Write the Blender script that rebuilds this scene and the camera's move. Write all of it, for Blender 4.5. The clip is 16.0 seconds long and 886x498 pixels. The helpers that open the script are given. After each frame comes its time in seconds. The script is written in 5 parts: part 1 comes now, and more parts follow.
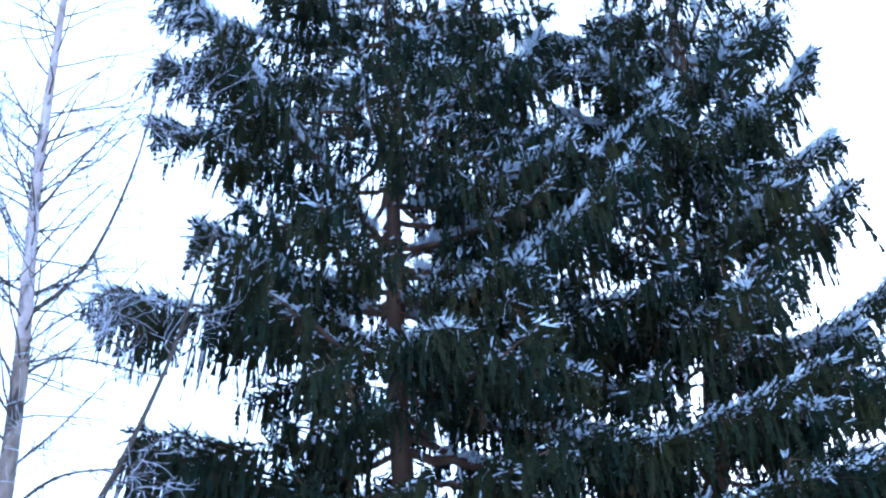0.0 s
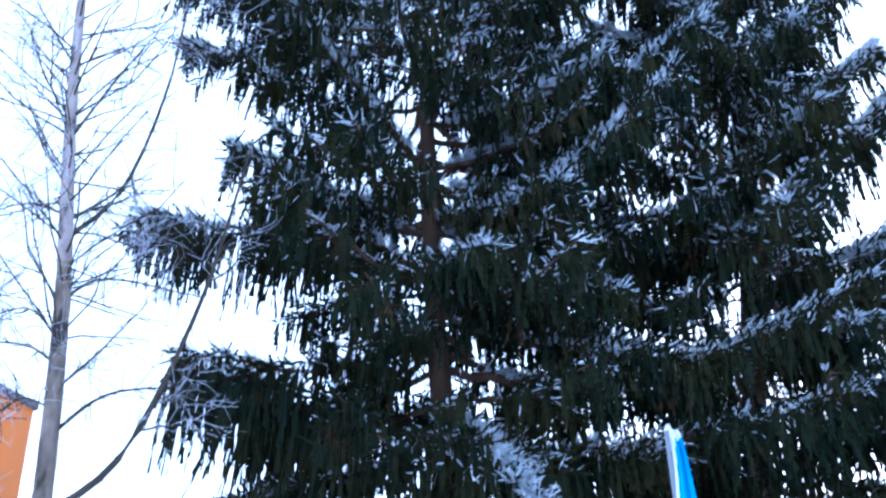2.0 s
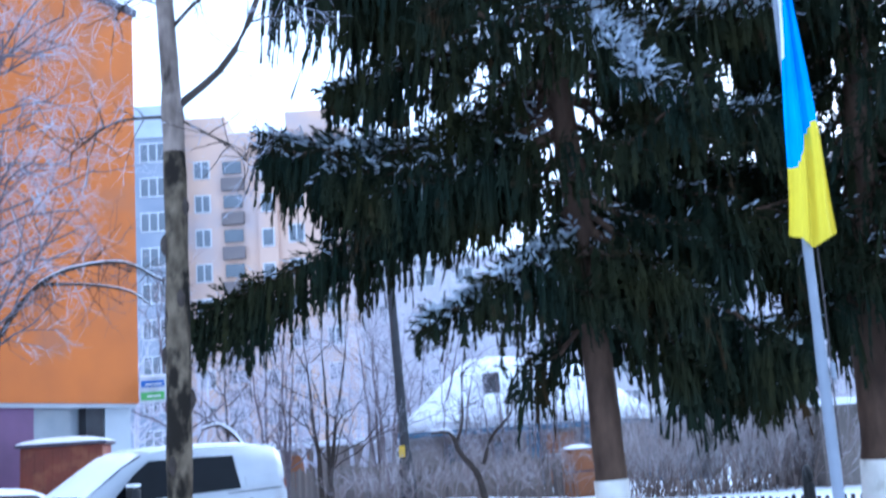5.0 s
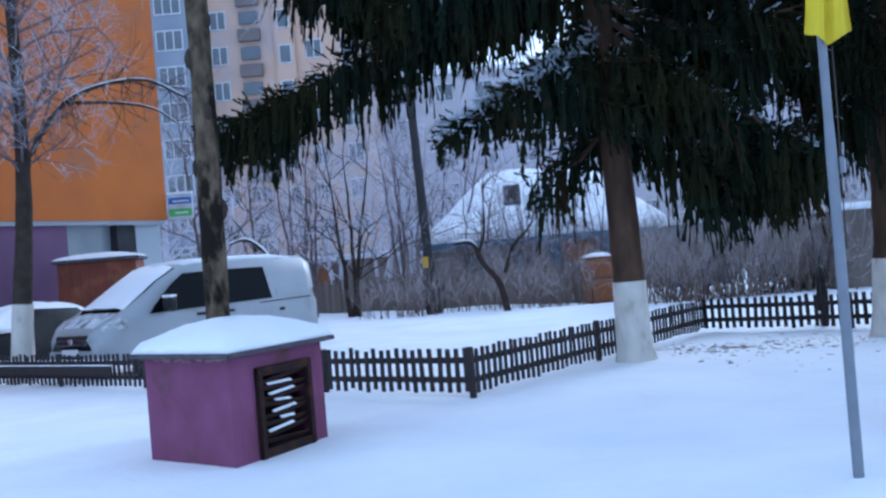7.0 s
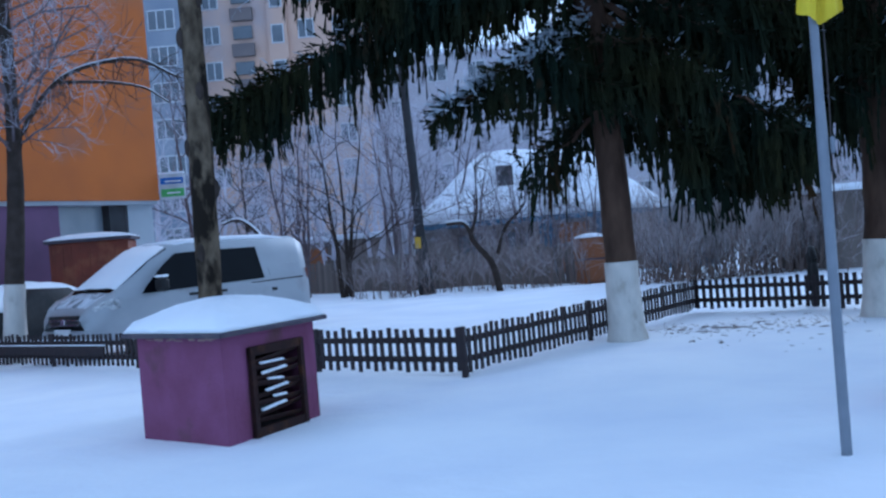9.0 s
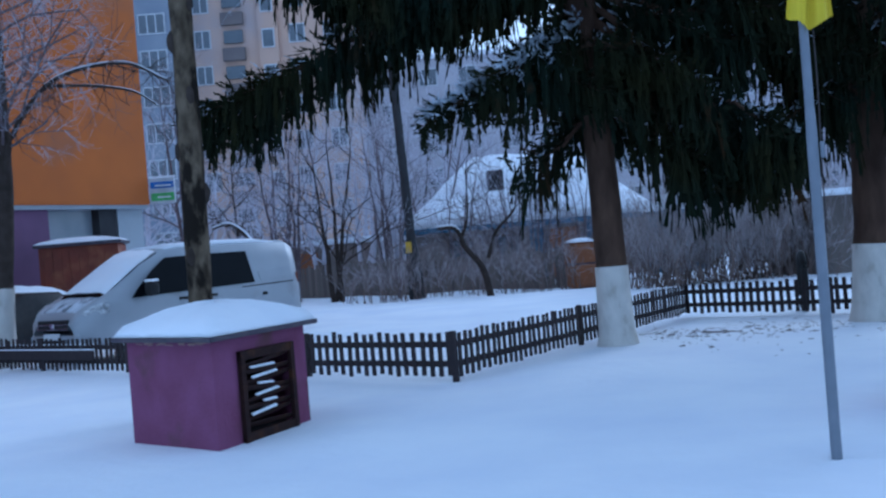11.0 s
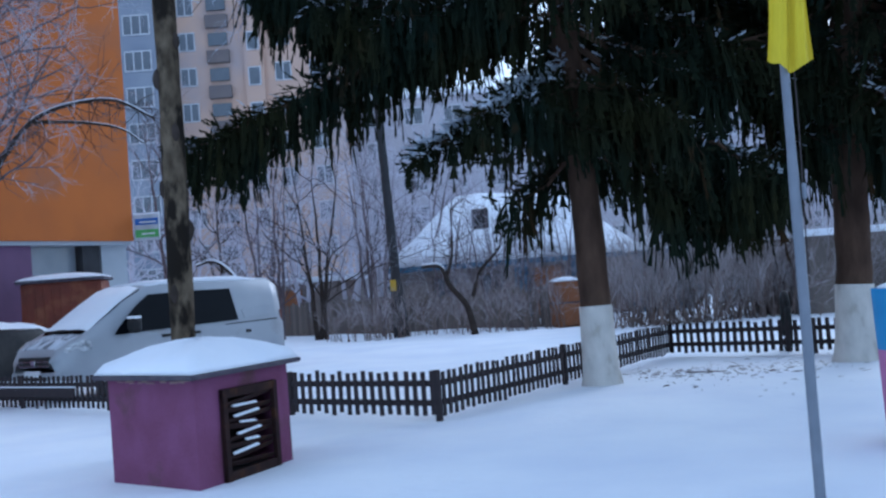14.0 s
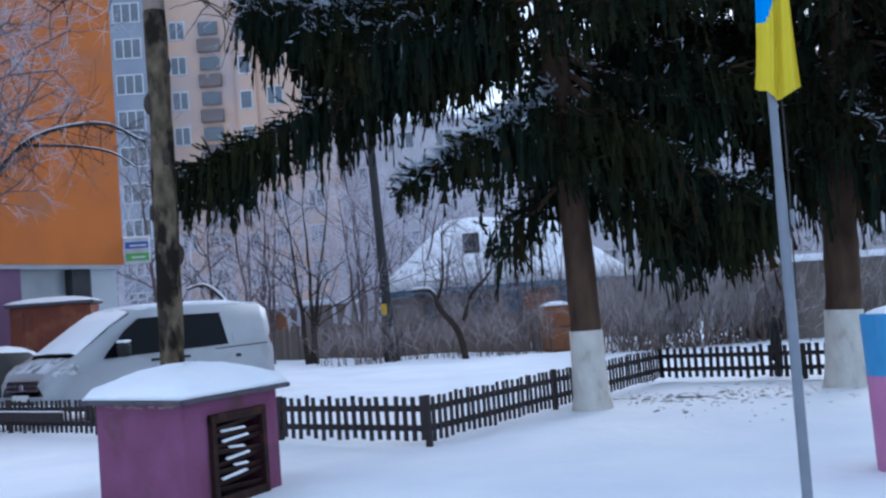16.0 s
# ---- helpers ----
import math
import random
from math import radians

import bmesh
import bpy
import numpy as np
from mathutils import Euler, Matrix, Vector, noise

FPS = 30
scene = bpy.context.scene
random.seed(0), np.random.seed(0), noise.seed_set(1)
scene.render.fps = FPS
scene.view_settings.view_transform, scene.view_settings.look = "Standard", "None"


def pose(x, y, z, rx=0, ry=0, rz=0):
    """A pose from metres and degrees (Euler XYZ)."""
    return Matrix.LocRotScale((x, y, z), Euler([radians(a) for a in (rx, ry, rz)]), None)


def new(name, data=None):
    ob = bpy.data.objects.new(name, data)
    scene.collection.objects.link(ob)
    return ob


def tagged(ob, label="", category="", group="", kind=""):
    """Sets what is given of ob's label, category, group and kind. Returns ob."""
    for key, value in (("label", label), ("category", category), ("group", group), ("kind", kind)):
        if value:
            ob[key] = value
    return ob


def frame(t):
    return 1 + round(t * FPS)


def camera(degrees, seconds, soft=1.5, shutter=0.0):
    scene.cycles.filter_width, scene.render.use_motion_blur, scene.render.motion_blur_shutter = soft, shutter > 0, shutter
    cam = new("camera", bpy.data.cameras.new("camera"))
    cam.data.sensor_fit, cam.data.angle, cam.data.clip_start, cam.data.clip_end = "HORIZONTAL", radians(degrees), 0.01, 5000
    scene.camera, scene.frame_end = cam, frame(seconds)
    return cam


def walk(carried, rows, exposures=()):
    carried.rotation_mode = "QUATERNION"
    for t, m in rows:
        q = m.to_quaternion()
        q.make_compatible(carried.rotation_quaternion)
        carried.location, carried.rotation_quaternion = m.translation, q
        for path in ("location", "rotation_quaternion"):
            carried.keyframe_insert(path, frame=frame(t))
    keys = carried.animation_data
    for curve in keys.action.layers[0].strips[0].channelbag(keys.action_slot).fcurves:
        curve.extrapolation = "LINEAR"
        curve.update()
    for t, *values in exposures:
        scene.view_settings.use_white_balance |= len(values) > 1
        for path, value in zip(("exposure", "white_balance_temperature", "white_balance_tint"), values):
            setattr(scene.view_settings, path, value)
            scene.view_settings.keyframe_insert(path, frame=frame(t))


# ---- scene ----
cam = camera(44.0, 16.0, soft=2.4, shutter=0.5)
ROWS = [
    (0.0, 0.339, 0.536, 2.014, 125.523, 1.931, -7.528),
    (0.5, 0.311, 0.550, 2.008, 125.392, 1.827, -7.351),
    (1.0, 0.285, 0.584, 2.007, 124.683, 1.740, -7.013),
    (1.5, 0.264, 0.615, 2.003, 123.472, 1.684, -6.543),
    (2.0, 0.248, 0.638, 1.996, 121.539, 1.703, -5.840),
    (2.5, 0.233, 0.634, 1.977, 119.168, 1.782, -5.040),
    (3.0, 0.207, 0.607, 1.947, 115.982, 1.965, -4.152),
    (3.5, 0.173, 0.549, 1.898, 112.494, 2.236, -3.401),
    (4.0, 0.143, 0.470, 1.847, 108.603, 2.626, -2.553),
    (4.5, 0.097, 0.379, 1.784, 104.789, 3.108, -1.495),
    (5.0, 0.032, 0.310, 1.727, 100.361, 3.880, -0.260),
    (5.2, 0.009, 0.291, 1.711, 99.128, 4.083, 0.023),
    (7.3, -0.002, 0.001, 1.612, 90.342, 4.813, 0.871),
    (7.5, -0.001, 0.000, 1.612, 90.212, 4.827, 0.834),
    (8.0, 0.002, -0.002, 1.612, 89.959, 4.926, 0.724),
    (8.5, 0.003, -0.003, 1.609, 89.796, 4.839, 0.622),
    (11.0, 0.000, 0.000, 1.600, 90.000, 4.700, -0.000),
    (11.5, 0.001, -0.001, 1.600, 90.238, 4.637, -0.136),
    (12.0, -0.000, 0.002, 1.600, 90.550, 4.609, -0.272),
    (12.5, 0.001, 0.002, 1.602, 90.884, 4.560, -0.394),
    (13.0, 0.001, 0.002, 1.602, 91.238, 4.495, -0.532),
    (13.5, 0.003, 0.002, 1.604, 91.585, 4.476, -0.667),
    (14.0, 0.007, 0.000, 1.606, 91.925, 4.405, -0.794),
    (14.5, 0.011, -0.002, 1.609, 92.256, 4.376, -0.900),
    (15.0, 0.015, -0.004, 1.613, 92.592, 4.342, -1.019),
    (15.5, 0.017, -0.006, 1.615, 92.875, 4.230, -1.130),
    (16.0, 0.019, -0.008, 1.616, 93.137, 4.300, -1.260),
]
EXPOSURES = [(0.0, 1.95, 4700, 12), (3.5, 1.42, 4800, 12), (5.2, 1.46, 4800, 11), (7.3, 0.36, 4850, 9), (8.5, 0.2, 4650, 8), (10.8, -0.04, 4500, 7), (14.0, 0.2, 4900, 9), (16.0, 0.4, 5300, 11)]
walk(cam, [(t, pose(x, y, z, rx, ry, rz)) for t, x, y, z, rx, ry, rz in ROWS], EXPOSURES)

# ---- light ----
world = bpy.data.worlds.new("winter_sky")
scene.world = world
world.use_nodes = True
wn = world.node_tree
for n in list(wn.nodes):
    wn.nodes.remove(n)
w_out = wn.nodes.new("ShaderNodeOutputWorld")
w_bg = wn.nodes.new("ShaderNodeBackground")
w_cloud = wn.nodes.new("ShaderNodeBackground")
w_add = wn.nodes.new("ShaderNodeAddShader")
w_sky = wn.nodes.new("ShaderNodeTexSky")
w_sky.sky_type, w_sky.sun_disc = "NISHITA", False
w_sky.sun_elevation, w_sky.sun_rotation = radians(22), radians(35)
w_bg.inputs["Strength"].default_value = 0.06
w_cloud.inputs["Color"].default_value = (0.86, 0.93, 1.0, 1)
w_cloud.inputs["Strength"].default_value = 0.62
wn.links.new(w_sky.outputs["Color"], w_bg.inputs["Color"])
wn.links.new(w_bg.outputs[0], w_add.inputs[0])
wn.links.new(w_cloud.outputs[0], w_add.inputs[1])
wn.links.new(w_add.outputs[0], w_out.inputs["Surface"])
sun = new("sun", bpy.data.lights.new("sun", "SUN"))
sun.data.energy, sun.data.angle, sun.data.color = 0.7, radians(25), (1.0, 0.95, 0.9)
sun.matrix_world = pose(0, 0, 30, 68, 0, 180 - 35)


# ---- materials ----
def material(name, color, rough=0.8, second=None, scale=3.0, amount=0.5, bump=0.0, bump_scale=30.0, metal=0.0, shine=0.5, stain=None, stain_scale=0.7,
             stain_at=0.58, vary=0.0, stretch=None):
    """A surface with grain at one scale, stains at another and fine relief."""
    m = bpy.data.materials.new(name)
    m.use_nodes = True
    t = m.node_tree
    b = t.nodes["Principled BSDF"]
    b.inputs["Roughness"].default_value = rough
    b.inputs["Metallic"].default_value = metal
    b.inputs["Specular IOR Level"].default_value = shine
    co = t.nodes.new("ShaderNodeTexCoord")
    src = co.outputs["Object"]
    if stretch:
        mp = t.nodes.new("ShaderNodeMapping")
        mp.inputs["Scale"].default_value = stretch
        t.links.new(src, mp.inputs["Vector"])
        src = mp.outputs["Vector"]

    def noise_tex(s, detail=4.0):
        n = t.nodes.new("ShaderNodeTexNoise")
        n.inputs["Scale"].default_value = s
        n.inputs["Detail"].default_value = detail
        t.links.new(src, n.inputs["Vector"])
        return n.outputs["Fac"]

    def mix(fac, a, bcol):
        x = t.nodes.new("ShaderNodeMix")
        x.data_type = "RGBA"
        t.links.new(fac, x.inputs[0])
        for k, c in ((6, a), (7, bcol)):
            if isinstance(c, tuple):
                x.inputs[k].default_value = (*c, 1)
            else:
                t.links.new(c, x.inputs[k])
        return x.outputs[2]

    def ramp(fac, lo, hi):
        r = t.nodes.new("ShaderNodeMapRange")
        r.inputs["From Min"].default_value, r.inputs["From Max"].default_value = lo, hi
        t.links.new(fac, r.inputs["Value"])
        return r.outputs["Result"]

    second = second or tuple(c * (1 - amount * 0.5) for c in color)
    col = mix(ramp(noise_tex(scale), 0.35, 0.68), color, second)
    if stain:
        col = mix(ramp(noise_tex(stain_scale, 6.0), stain_at, stain_at + 0.1), col, stain)
    if vary:
        oi = t.nodes.new("ShaderNodeObjectInfo")
        hs = t.nodes.new("ShaderNodeHueSaturation")
        t.links.new(ramp(oi.outputs["Random"], 0, 1), hs.inputs["Fac"])
        hs.inputs["Value"].default_value = 1 - vary
        t.links.new(col, hs.inputs["Color"])
        col = hs.outputs["Color"]
    t.links.new(col, b.inputs["Base Color"])
    if bump:
        bp = t.nodes.new("ShaderNodeBump")
        bp.inputs["Strength"].default_value = bump
        bp.inputs["Distance"].default_value = 0.02
        t.links.new(noise_tex(bump_scale, 6.0), bp.inputs["Height"])
        t.links.new(bp.outputs["Normal"], b.inputs["Normal"])
    return m


SNOW = material("snow", (0.86, 0.88, 0.92), 0.75, (0.80, 0.83, 0.89), 1.2, bump=0.35, bump_scale=9.0)
GROUND = material("snow_ground", (0.88, 0.90, 0.93), 0.75, (0.79, 0.82, 0.89), 0.6, bump=0.9, bump_scale=4.0)
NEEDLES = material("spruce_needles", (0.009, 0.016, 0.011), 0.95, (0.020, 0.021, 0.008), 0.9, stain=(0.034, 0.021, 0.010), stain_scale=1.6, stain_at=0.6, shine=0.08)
FROST = material("frosted_needles", (0.56, 0.61, 0.69), 0.85, (0.33, 0.37, 0.42), 5.0, stain=(0.74, 0.78, 0.85), stain_scale=2.5, stain_at=0.55, shine=0.1)
SPRUCE_BARK = material("spruce_bark", (0.095, 0.06, 0.041), 0.95, (0.042, 0.027, 0.02), 4.0, bump=1.0, bump_scale=14.0, stretch=(1, 1, 0.35), shine=0.1)
WHITEWASH = material("whitewashed_bark", (0.60, 0.57, 0.52), 0.9, (0.48, 0.46, 0.42), 5.0, bump=0.9, bump_scale=14.0, stain=(0.40, 0.37, 0.32), stain_scale=5.0, stain_at=0.6, stretch=(1, 1, 0.5))
BIRCH_LOW = material("grey_brown_bark", (0.15, 0.118, 0.08), 0.95, (0.05, 0.038, 0.025), 4.2, bump=1.0, bump_scale=18.0, stain=(0.016, 0.013, 0.010), stain_scale=2.6, stain_at=0.46, stretch=(1.8, 1.8, 0.9), shine=0.1)
BIRCH_MID = material("grey_birch_bark", (0.24, 0.19, 0.16), 0.95, (0.09, 0.07, 0.058), 4.0, bump=1.0, bump_scale=22.0, stain=(0.04, 0.032, 0.026), stain_scale=3.2, stain_at=0.55, stretch=(1.6, 1.6, 0.6), shine=0.1)
BIRCH_HIGH = material("pale_birch_bark", (0.40, 0.33, 0.32), 0.9, (0.22, 0.17, 0.16), 3.5, bump=0.8, bump_scale=22.0, stain=(0.06, 0.05, 0.045), stain_scale=3.0, stain_at=0.57, stretch=(1.5, 1.5, 0.7))
TWIG = material("dark_twigs", (0.06, 0.047, 0.04), 0.95, (0.035, 0.028, 0.023), 6.0, shine=0.1)
FROST_TWIG = material("frosted_twigs", (0.52, 0.54, 0.62), 0.9, (0.24, 0.23, 0.28), 2.0)
# hoarfrost whitened further, so the colour also carries the distance haze
FAR_TWIG = material("hazy_hoarfrost_twigs", (0.60, 0.59, 0.66), 0.95, (0.38, 0.35, 0.39), 0.8, shine=0.1)
FENCE_WOOD = material("dark_painted_wood", (0.018, 0.012, 0.015), 0.8, (0.03, 0.02, 0.021), 7.0, vary=0.25, bump=0.3, bump_scale=40.0)
PURPLE = material("purple_render", (0.20, 0.075, 0.15), 0.92, (0.155, 0.052, 0.10), 2.5, bump=0.4, bump_scale=25.0, stain=(0.115, 0.055, 0.065), stain_scale=1.6, stain_at=0.54, shine=0.2)
ROOF_TIN = material("dark_sheet_edge", (0.04, 0.035, 0.055), 0.7, (0.08, 0.065, 0.08), 6.0)
GRILLE = material("dark_brown_iron", (0.018, 0.009, 0.009), 0.8, (0.03, 0.014, 0.012), 12.0, stain=(0.05, 0.022, 0.012), stain_scale=7.0, shine=0.15)
# near-black that paints the shade inside the vent hut
HUT_SHADE = material("hut_inner_shade", (0.012, 0.012, 0.014), 0.9)
POLE_PAINT = material("pale_blue_grey_paint", (0.19, 0.21, 0.25), 0.65, (0.155, 0.175, 0.21), 5.0, stain=(0.18, 0.16, 0.15), stain_scale=3.0, stain_at=0.66)
BLUE_CLOTH = material("blue_flag_cloth", (0.0, 0.27, 0.72), 0.85, (0.0, 0.21, 0.6), 3.0)
YELLOW_CLOTH = material("yellow_flag_cloth", (0.64, 0.51, 0.01), 0.85, (0.54, 0.42, 0.01), 3.0)
WHITE_CLOTH = material("white_cloth", (0.72, 0.74, 0.76), 0.85)
ROPE = material("dark_rope", (0.06, 0.05, 0.05), 0.95)
ORANGE = material("orange_render", (0.48, 0.135, 0.018), 0.9, (0.40, 0.115, 0.02), 0.6, stain=(0.36, 0.125, 0.045), stain_scale=0.35, stain_at=0.56, bump=0.2)
VIOLET = material("violet_render", (0.16, 0.085, 0.16), 0.9, (0.13, 0.07, 0.13), 1.0)
GREY_WALL = material("pale_grey_wall", (0.42, 0.45, 0.48), 0.9, (0.34, 0.37, 0.4), 0.6)
PANEL = material("blue_grey_panel", (0.27, 0.29, 0.33), 0.9, (0.21, 0.23, 0.28), 0.4)
BRICK = material("pinkish_beige_brick", (0.56, 0.38, 0.28), 0.95, (0.46, 0.33, 0.27), 0.25, stain=(0.42, 0.34, 0.32), stain_scale=0.12, stain_at=0.5)
BALCONY = material("grey_balcony_sheet", (0.15, 0.125, 0.125), 0.8, (0.2, 0.165, 0.155), 0.6, vary=0.3)
FRAME_WHITE = material("white_window_frame", (0.56, 0.57, 0.60), 0.6)
GLASS_DARK = material("window_glass", (0.07, 0.08, 0.095), 0.12, (0.16, 0.175, 0.2), 0.4)
SILVER = material("silver_car_paint", (0.37, 0.39, 0.42), 0.42, (0.32, 0.34, 0.37), 1.5, metal=0.1, stain=(0.27, 0.27, 0.27), stain_scale=1.2, stain_at=0.6)
BLACK_PLASTIC = material("black_plastic", (0.012, 0.012, 0.013), 0.55, (0.02, 0.02, 0.02), 8.0, shine=0.25)
CAR_GLASS = material("dark_car_glass", (0.005, 0.006, 0.008), 0.15, shine=0.08)
LAMP_GLASS = material("headlamp_glass", (0.62, 0.64, 0.66), 0.12, (0.16, 0.17, 0.18), 14.0)
CHROME = material("chrome", (0.6, 0.6, 0.62), 0.2, metal=1.0)
TYRE = material("tyre_rubber", (0.02, 0.02, 0.02), 0.9)
RED_SHED = material("rusty_red_paint", (0.20, 0.05, 0.027), 0.85, (0.14, 0.042, 0.026), 1.5, stain=(0.24, 0.095, 0.045), stain_scale=1.2, stain_at=0.55)
OLD_WOOD = material("weathered_grey_boards", (0.20, 0.17, 0.15), 0.95, (0.13, 0.11, 0.1), 2.0, vary=0.4, stretch=(1, 1, 0.3))
BROWN_WOOD = material("brown_varnished_wood", (0.26, 0.10, 0.035), 0.7, (0.2, 0.08, 0.03), 2.0)
BLUE_PAINT = material("blue_house_paint", (0.05, 0.14, 0.23), 0.8, (0.04, 0.11, 0.19), 2.0)
HOUSE_WALL = material("greyish_plaster", (0.24, 0.20, 0.18), 0.9, (0.17, 0.145, 0.13), 0.8)
DARK_FRAME = material("dark_brown_frame", (0.12, 0.09, 0.075), 0.7, (0.08, 0.06, 0.05), 3.0)
BOLLARD_BLUE = material("bright_blue_paint", (0.05, 0.25, 0.50), 0.6, (0.04, 0.21, 0.43), 3.0, stain=(0.12, 0.2, 0.3), stain_scale=2.5, stain_at=0.64)
BOLLARD_PINK = material("mauve_pink_paint", (0.45, 0.17, 0.33), 0.7, (0.38, 0.14, 0.28), 3.0)
CONCRETE = material("grey_concrete", (0.055, 0.055, 0.058), 0.95, (0.038, 0.038, 0.04), 2.0, shine=0.15)
SIGN_BLUE = material("blue_sign_film", (0.03, 0.12, 0.42), 0.5)
SIGN_GREEN = material("green_sign_film", (0.12, 0.42, 0.1), 0.5)
LITTER = material("needle_litter", (0.24, 0.21, 0.20), 0.95, (0.10, 0.085, 0.075), 9.0)
YELLOW_MARK = material("yellow_marker_paint", (0.7, 0.45, 0.03), 0.6)


# ---- builders ----
def mesh_of(name, V, F, mats, idx=None, smooth=False):
    me = bpy.data.meshes.new(name)
    V = np.asarray(V, float).reshape(-1, 3)
    if isinstance(F, np.ndarray):
        k = F.shape[1]
        me.vertices.add(len(V)), me.loops.add(F.size), me.polygons.add(len(F))
        me.vertices.foreach_set("co", V.ravel())
        me.loops.foreach_set("vertex_index", F.ravel().astype(np.int32))
        me.polygons.foreach_set("loop_start", np.arange(0, F.size, k, dtype=np.int32))
    else:
        me.from_pydata(V.tolist(), [], [list(f) for f in F])
    for m in mats:
        me.materials.append(m)
    if idx is not None:
        me.polygons.foreach_set("material_index", np.asarray(idx, np.int32))
    me.polygons.foreach_set("use_smooth", np.full(len(me.polygons), smooth))
    me.update(calc_edges=True)
    me.validate()
    return me


def part(name, me, parent, label="", m=None):
    """Links a mesh as one object under a thing or a part."""
    ob = new(name, me)
    ob.parent = parent
    if m is not None:
        ob.matrix_basis = m
    return tagged(ob, label)


def bm_mesh(name, bm, mat, smooth=False):
    me = bpy.data.meshes.new(name)
    bm.to_mesh(me)
    bm.free()
    me.materials.append(mat)
    for p in me.polygons:
        p.use_smooth = smooth
    return me


def box(name, size, mat, centre=(0, 0, 0), bevel=0.01, turn=0.0, m=None):
    bm = bmesh.new()
    bmesh.ops.create_cube(bm, size=1)
    bmesh.ops.scale(bm, vec=size, verts=bm.verts)
    if bevel:
        bmesh.ops.bevel(bm, geom=bm.edges[:], offset=min(bevel, min(size) * 0.4), segments=1, affect="EDGES")
    bmesh.ops.transform(bm, matrix=Matrix.Translation(centre) @ (m or Matrix.Rotation(radians(turn), 4, "Z")), verts=bm.verts)
    return bm_mesh(name, bm, mat)


def prism(name, base, z0, z1, mat, bevel=0.0):
    """An upright block over a ground outline."""
    bm = bmesh.new()
    lo = [bm.verts.new((*p, z0)) for p in base]
    hi = [bm.verts.new((*p, z1)) for p in base]
    n = len(base)
    bm.faces.new(hi), bm.faces.new(lo[::-1])
    for i in range(n):
        bm.faces.new((lo[i], lo[(i + 1) % n], hi[(i + 1) % n], hi[i]))
    bmesh.ops.recalc_face_normals(bm, faces=bm.faces)
    if bevel:
        bmesh.ops.bevel(bm, geom=bm.edges[:], offset=bevel, segments=2, affect="EDGES")
    return bm_mesh(name, bm, mat)


def tube_arrays(pts, radii, n=6, wobble=0.0, rng=None):
    pts = np.asarray(pts, float)
    radii = np.asarray(radii, float)
    d = np.gradient(pts, axis=0)
    d /= np.linalg.norm(d, axis=1)[:, None] + 1e-9
    ref = np.where(np.abs(d[:, 2:3]) > 0.9, [[1.0, 0, 0]], [[0, 0, 1.0]])
    a = np.cross(d, ref)
    a /= np.linalg.norm(a, axis=1)[:, None] + 1e-9
    b = np.cross(d, a)
    ang = np.arange(n) * 2 * np.pi / n
    r = radii[:, None] * (1 + (rng.uniform(-wobble, wobble, (len(pts), n)) if wobble else 0))
    V = pts[:, None] + r[..., None] * (np.cos(ang)[None, :, None] * a[:, None] + np.sin(ang)[None, :, None] * b[:, None])
    k = len(pts)
    i, j = np.meshgrid(np.arange(k - 1), np.arange(n), indexing="ij")
    q = np.stack([i * n + j, i * n + (j + 1) % n, (i + 1) * n + (j + 1) % n, (i + 1) * n + j], -1).reshape(-1, 4)
    F = np.concatenate([q[:, [0, 1, 2]], q[:, [0, 2, 3]]])
    return V.reshape(-1, 3), F


class Heap:
    """Collects triangles of several materials into one mesh."""

    def __init__(self):
        self.V, self.F, self.I, self.n = [], [], [], 0

    def add(self, V, F, k=0):
        self.V.append(V), self.F.append(F + self.n), self.I.append(np.full(len(F), k))
        self.n += len(V)

    def mesh(self, name, mats, smooth=False):
        return mesh_of(name, np.concatenate(self.V), np.concatenate(self.F), mats, np.concatenate(self.I), smooth)


def curve_through(points, n):
    """A smooth line of n points through a few."""
    P = np.asarray(points, float)
    s = np.linspace(0, len(P) - 1, n)
    i = np.clip(s.astype(int), 0, len(P) - 2)
    f = (s - i)[:, None]
    Q = np.vstack([2 * P[0] - P[1], P, 2 * P[-1] - P[-2]])
    a, b, c, d = Q[i], Q[i + 1], Q[i + 2], Q[i + 3]
    return 0.5 * (2 * b + (c - a) * f + (2 * a - 5 * b + 4 * c - d) * f ** 2 + (3 * b - a - 3 * c + d) * f ** 3)


def snow_cap(name, outline, z, height, mat=SNOW, rings=8, over=0.0, seed=0):
    """A rounded cushion of snow over a ground outline."""
    rng = np.random.default_rng(seed)
    P = np.asarray(outline, float)
    c = P.mean(0)
    dense = np.concatenate([P[i] + (P[(i + 1) % len(P)] - P[i]) * np.linspace(0, 1, 10, endpoint=False)[:, None] for i in range(len(P))])
    n = len(dense)
    V, F = [], []
    for k in range(rings + 1):
        s = 1 - (k / rings) ** 1.5
        h = height * (1 - s ** 2.0) ** 0.7 if k else 0.0
        ring = c + (dense - c) * (s * (1 + over * (k < 2)))
        V.append(np.column_stack([ring, z + h + rng.uniform(-0.08, 0.08, n) * height * (k > 0)]))
    V = np.concatenate(V)
    for k in range(rings):
        for i in range(n):
            j = (i + 1) % n
            F.append((k * n + i, k * n + j, (k + 1) * n + j, (k + 1) * n + i))
    F.append(tuple(range(n))[::-1])
    return mesh_of(name, V, F, [mat], smooth=True)


def thing(name, at, turn=0.0, label="", category="", group="", kind=""):
    ob = new(name)
    ob.empty_display_size = 0.2
    ob.matrix_basis = pose(*at, 0, 0, turn)
    return tagged(ob, label, category, group, kind)


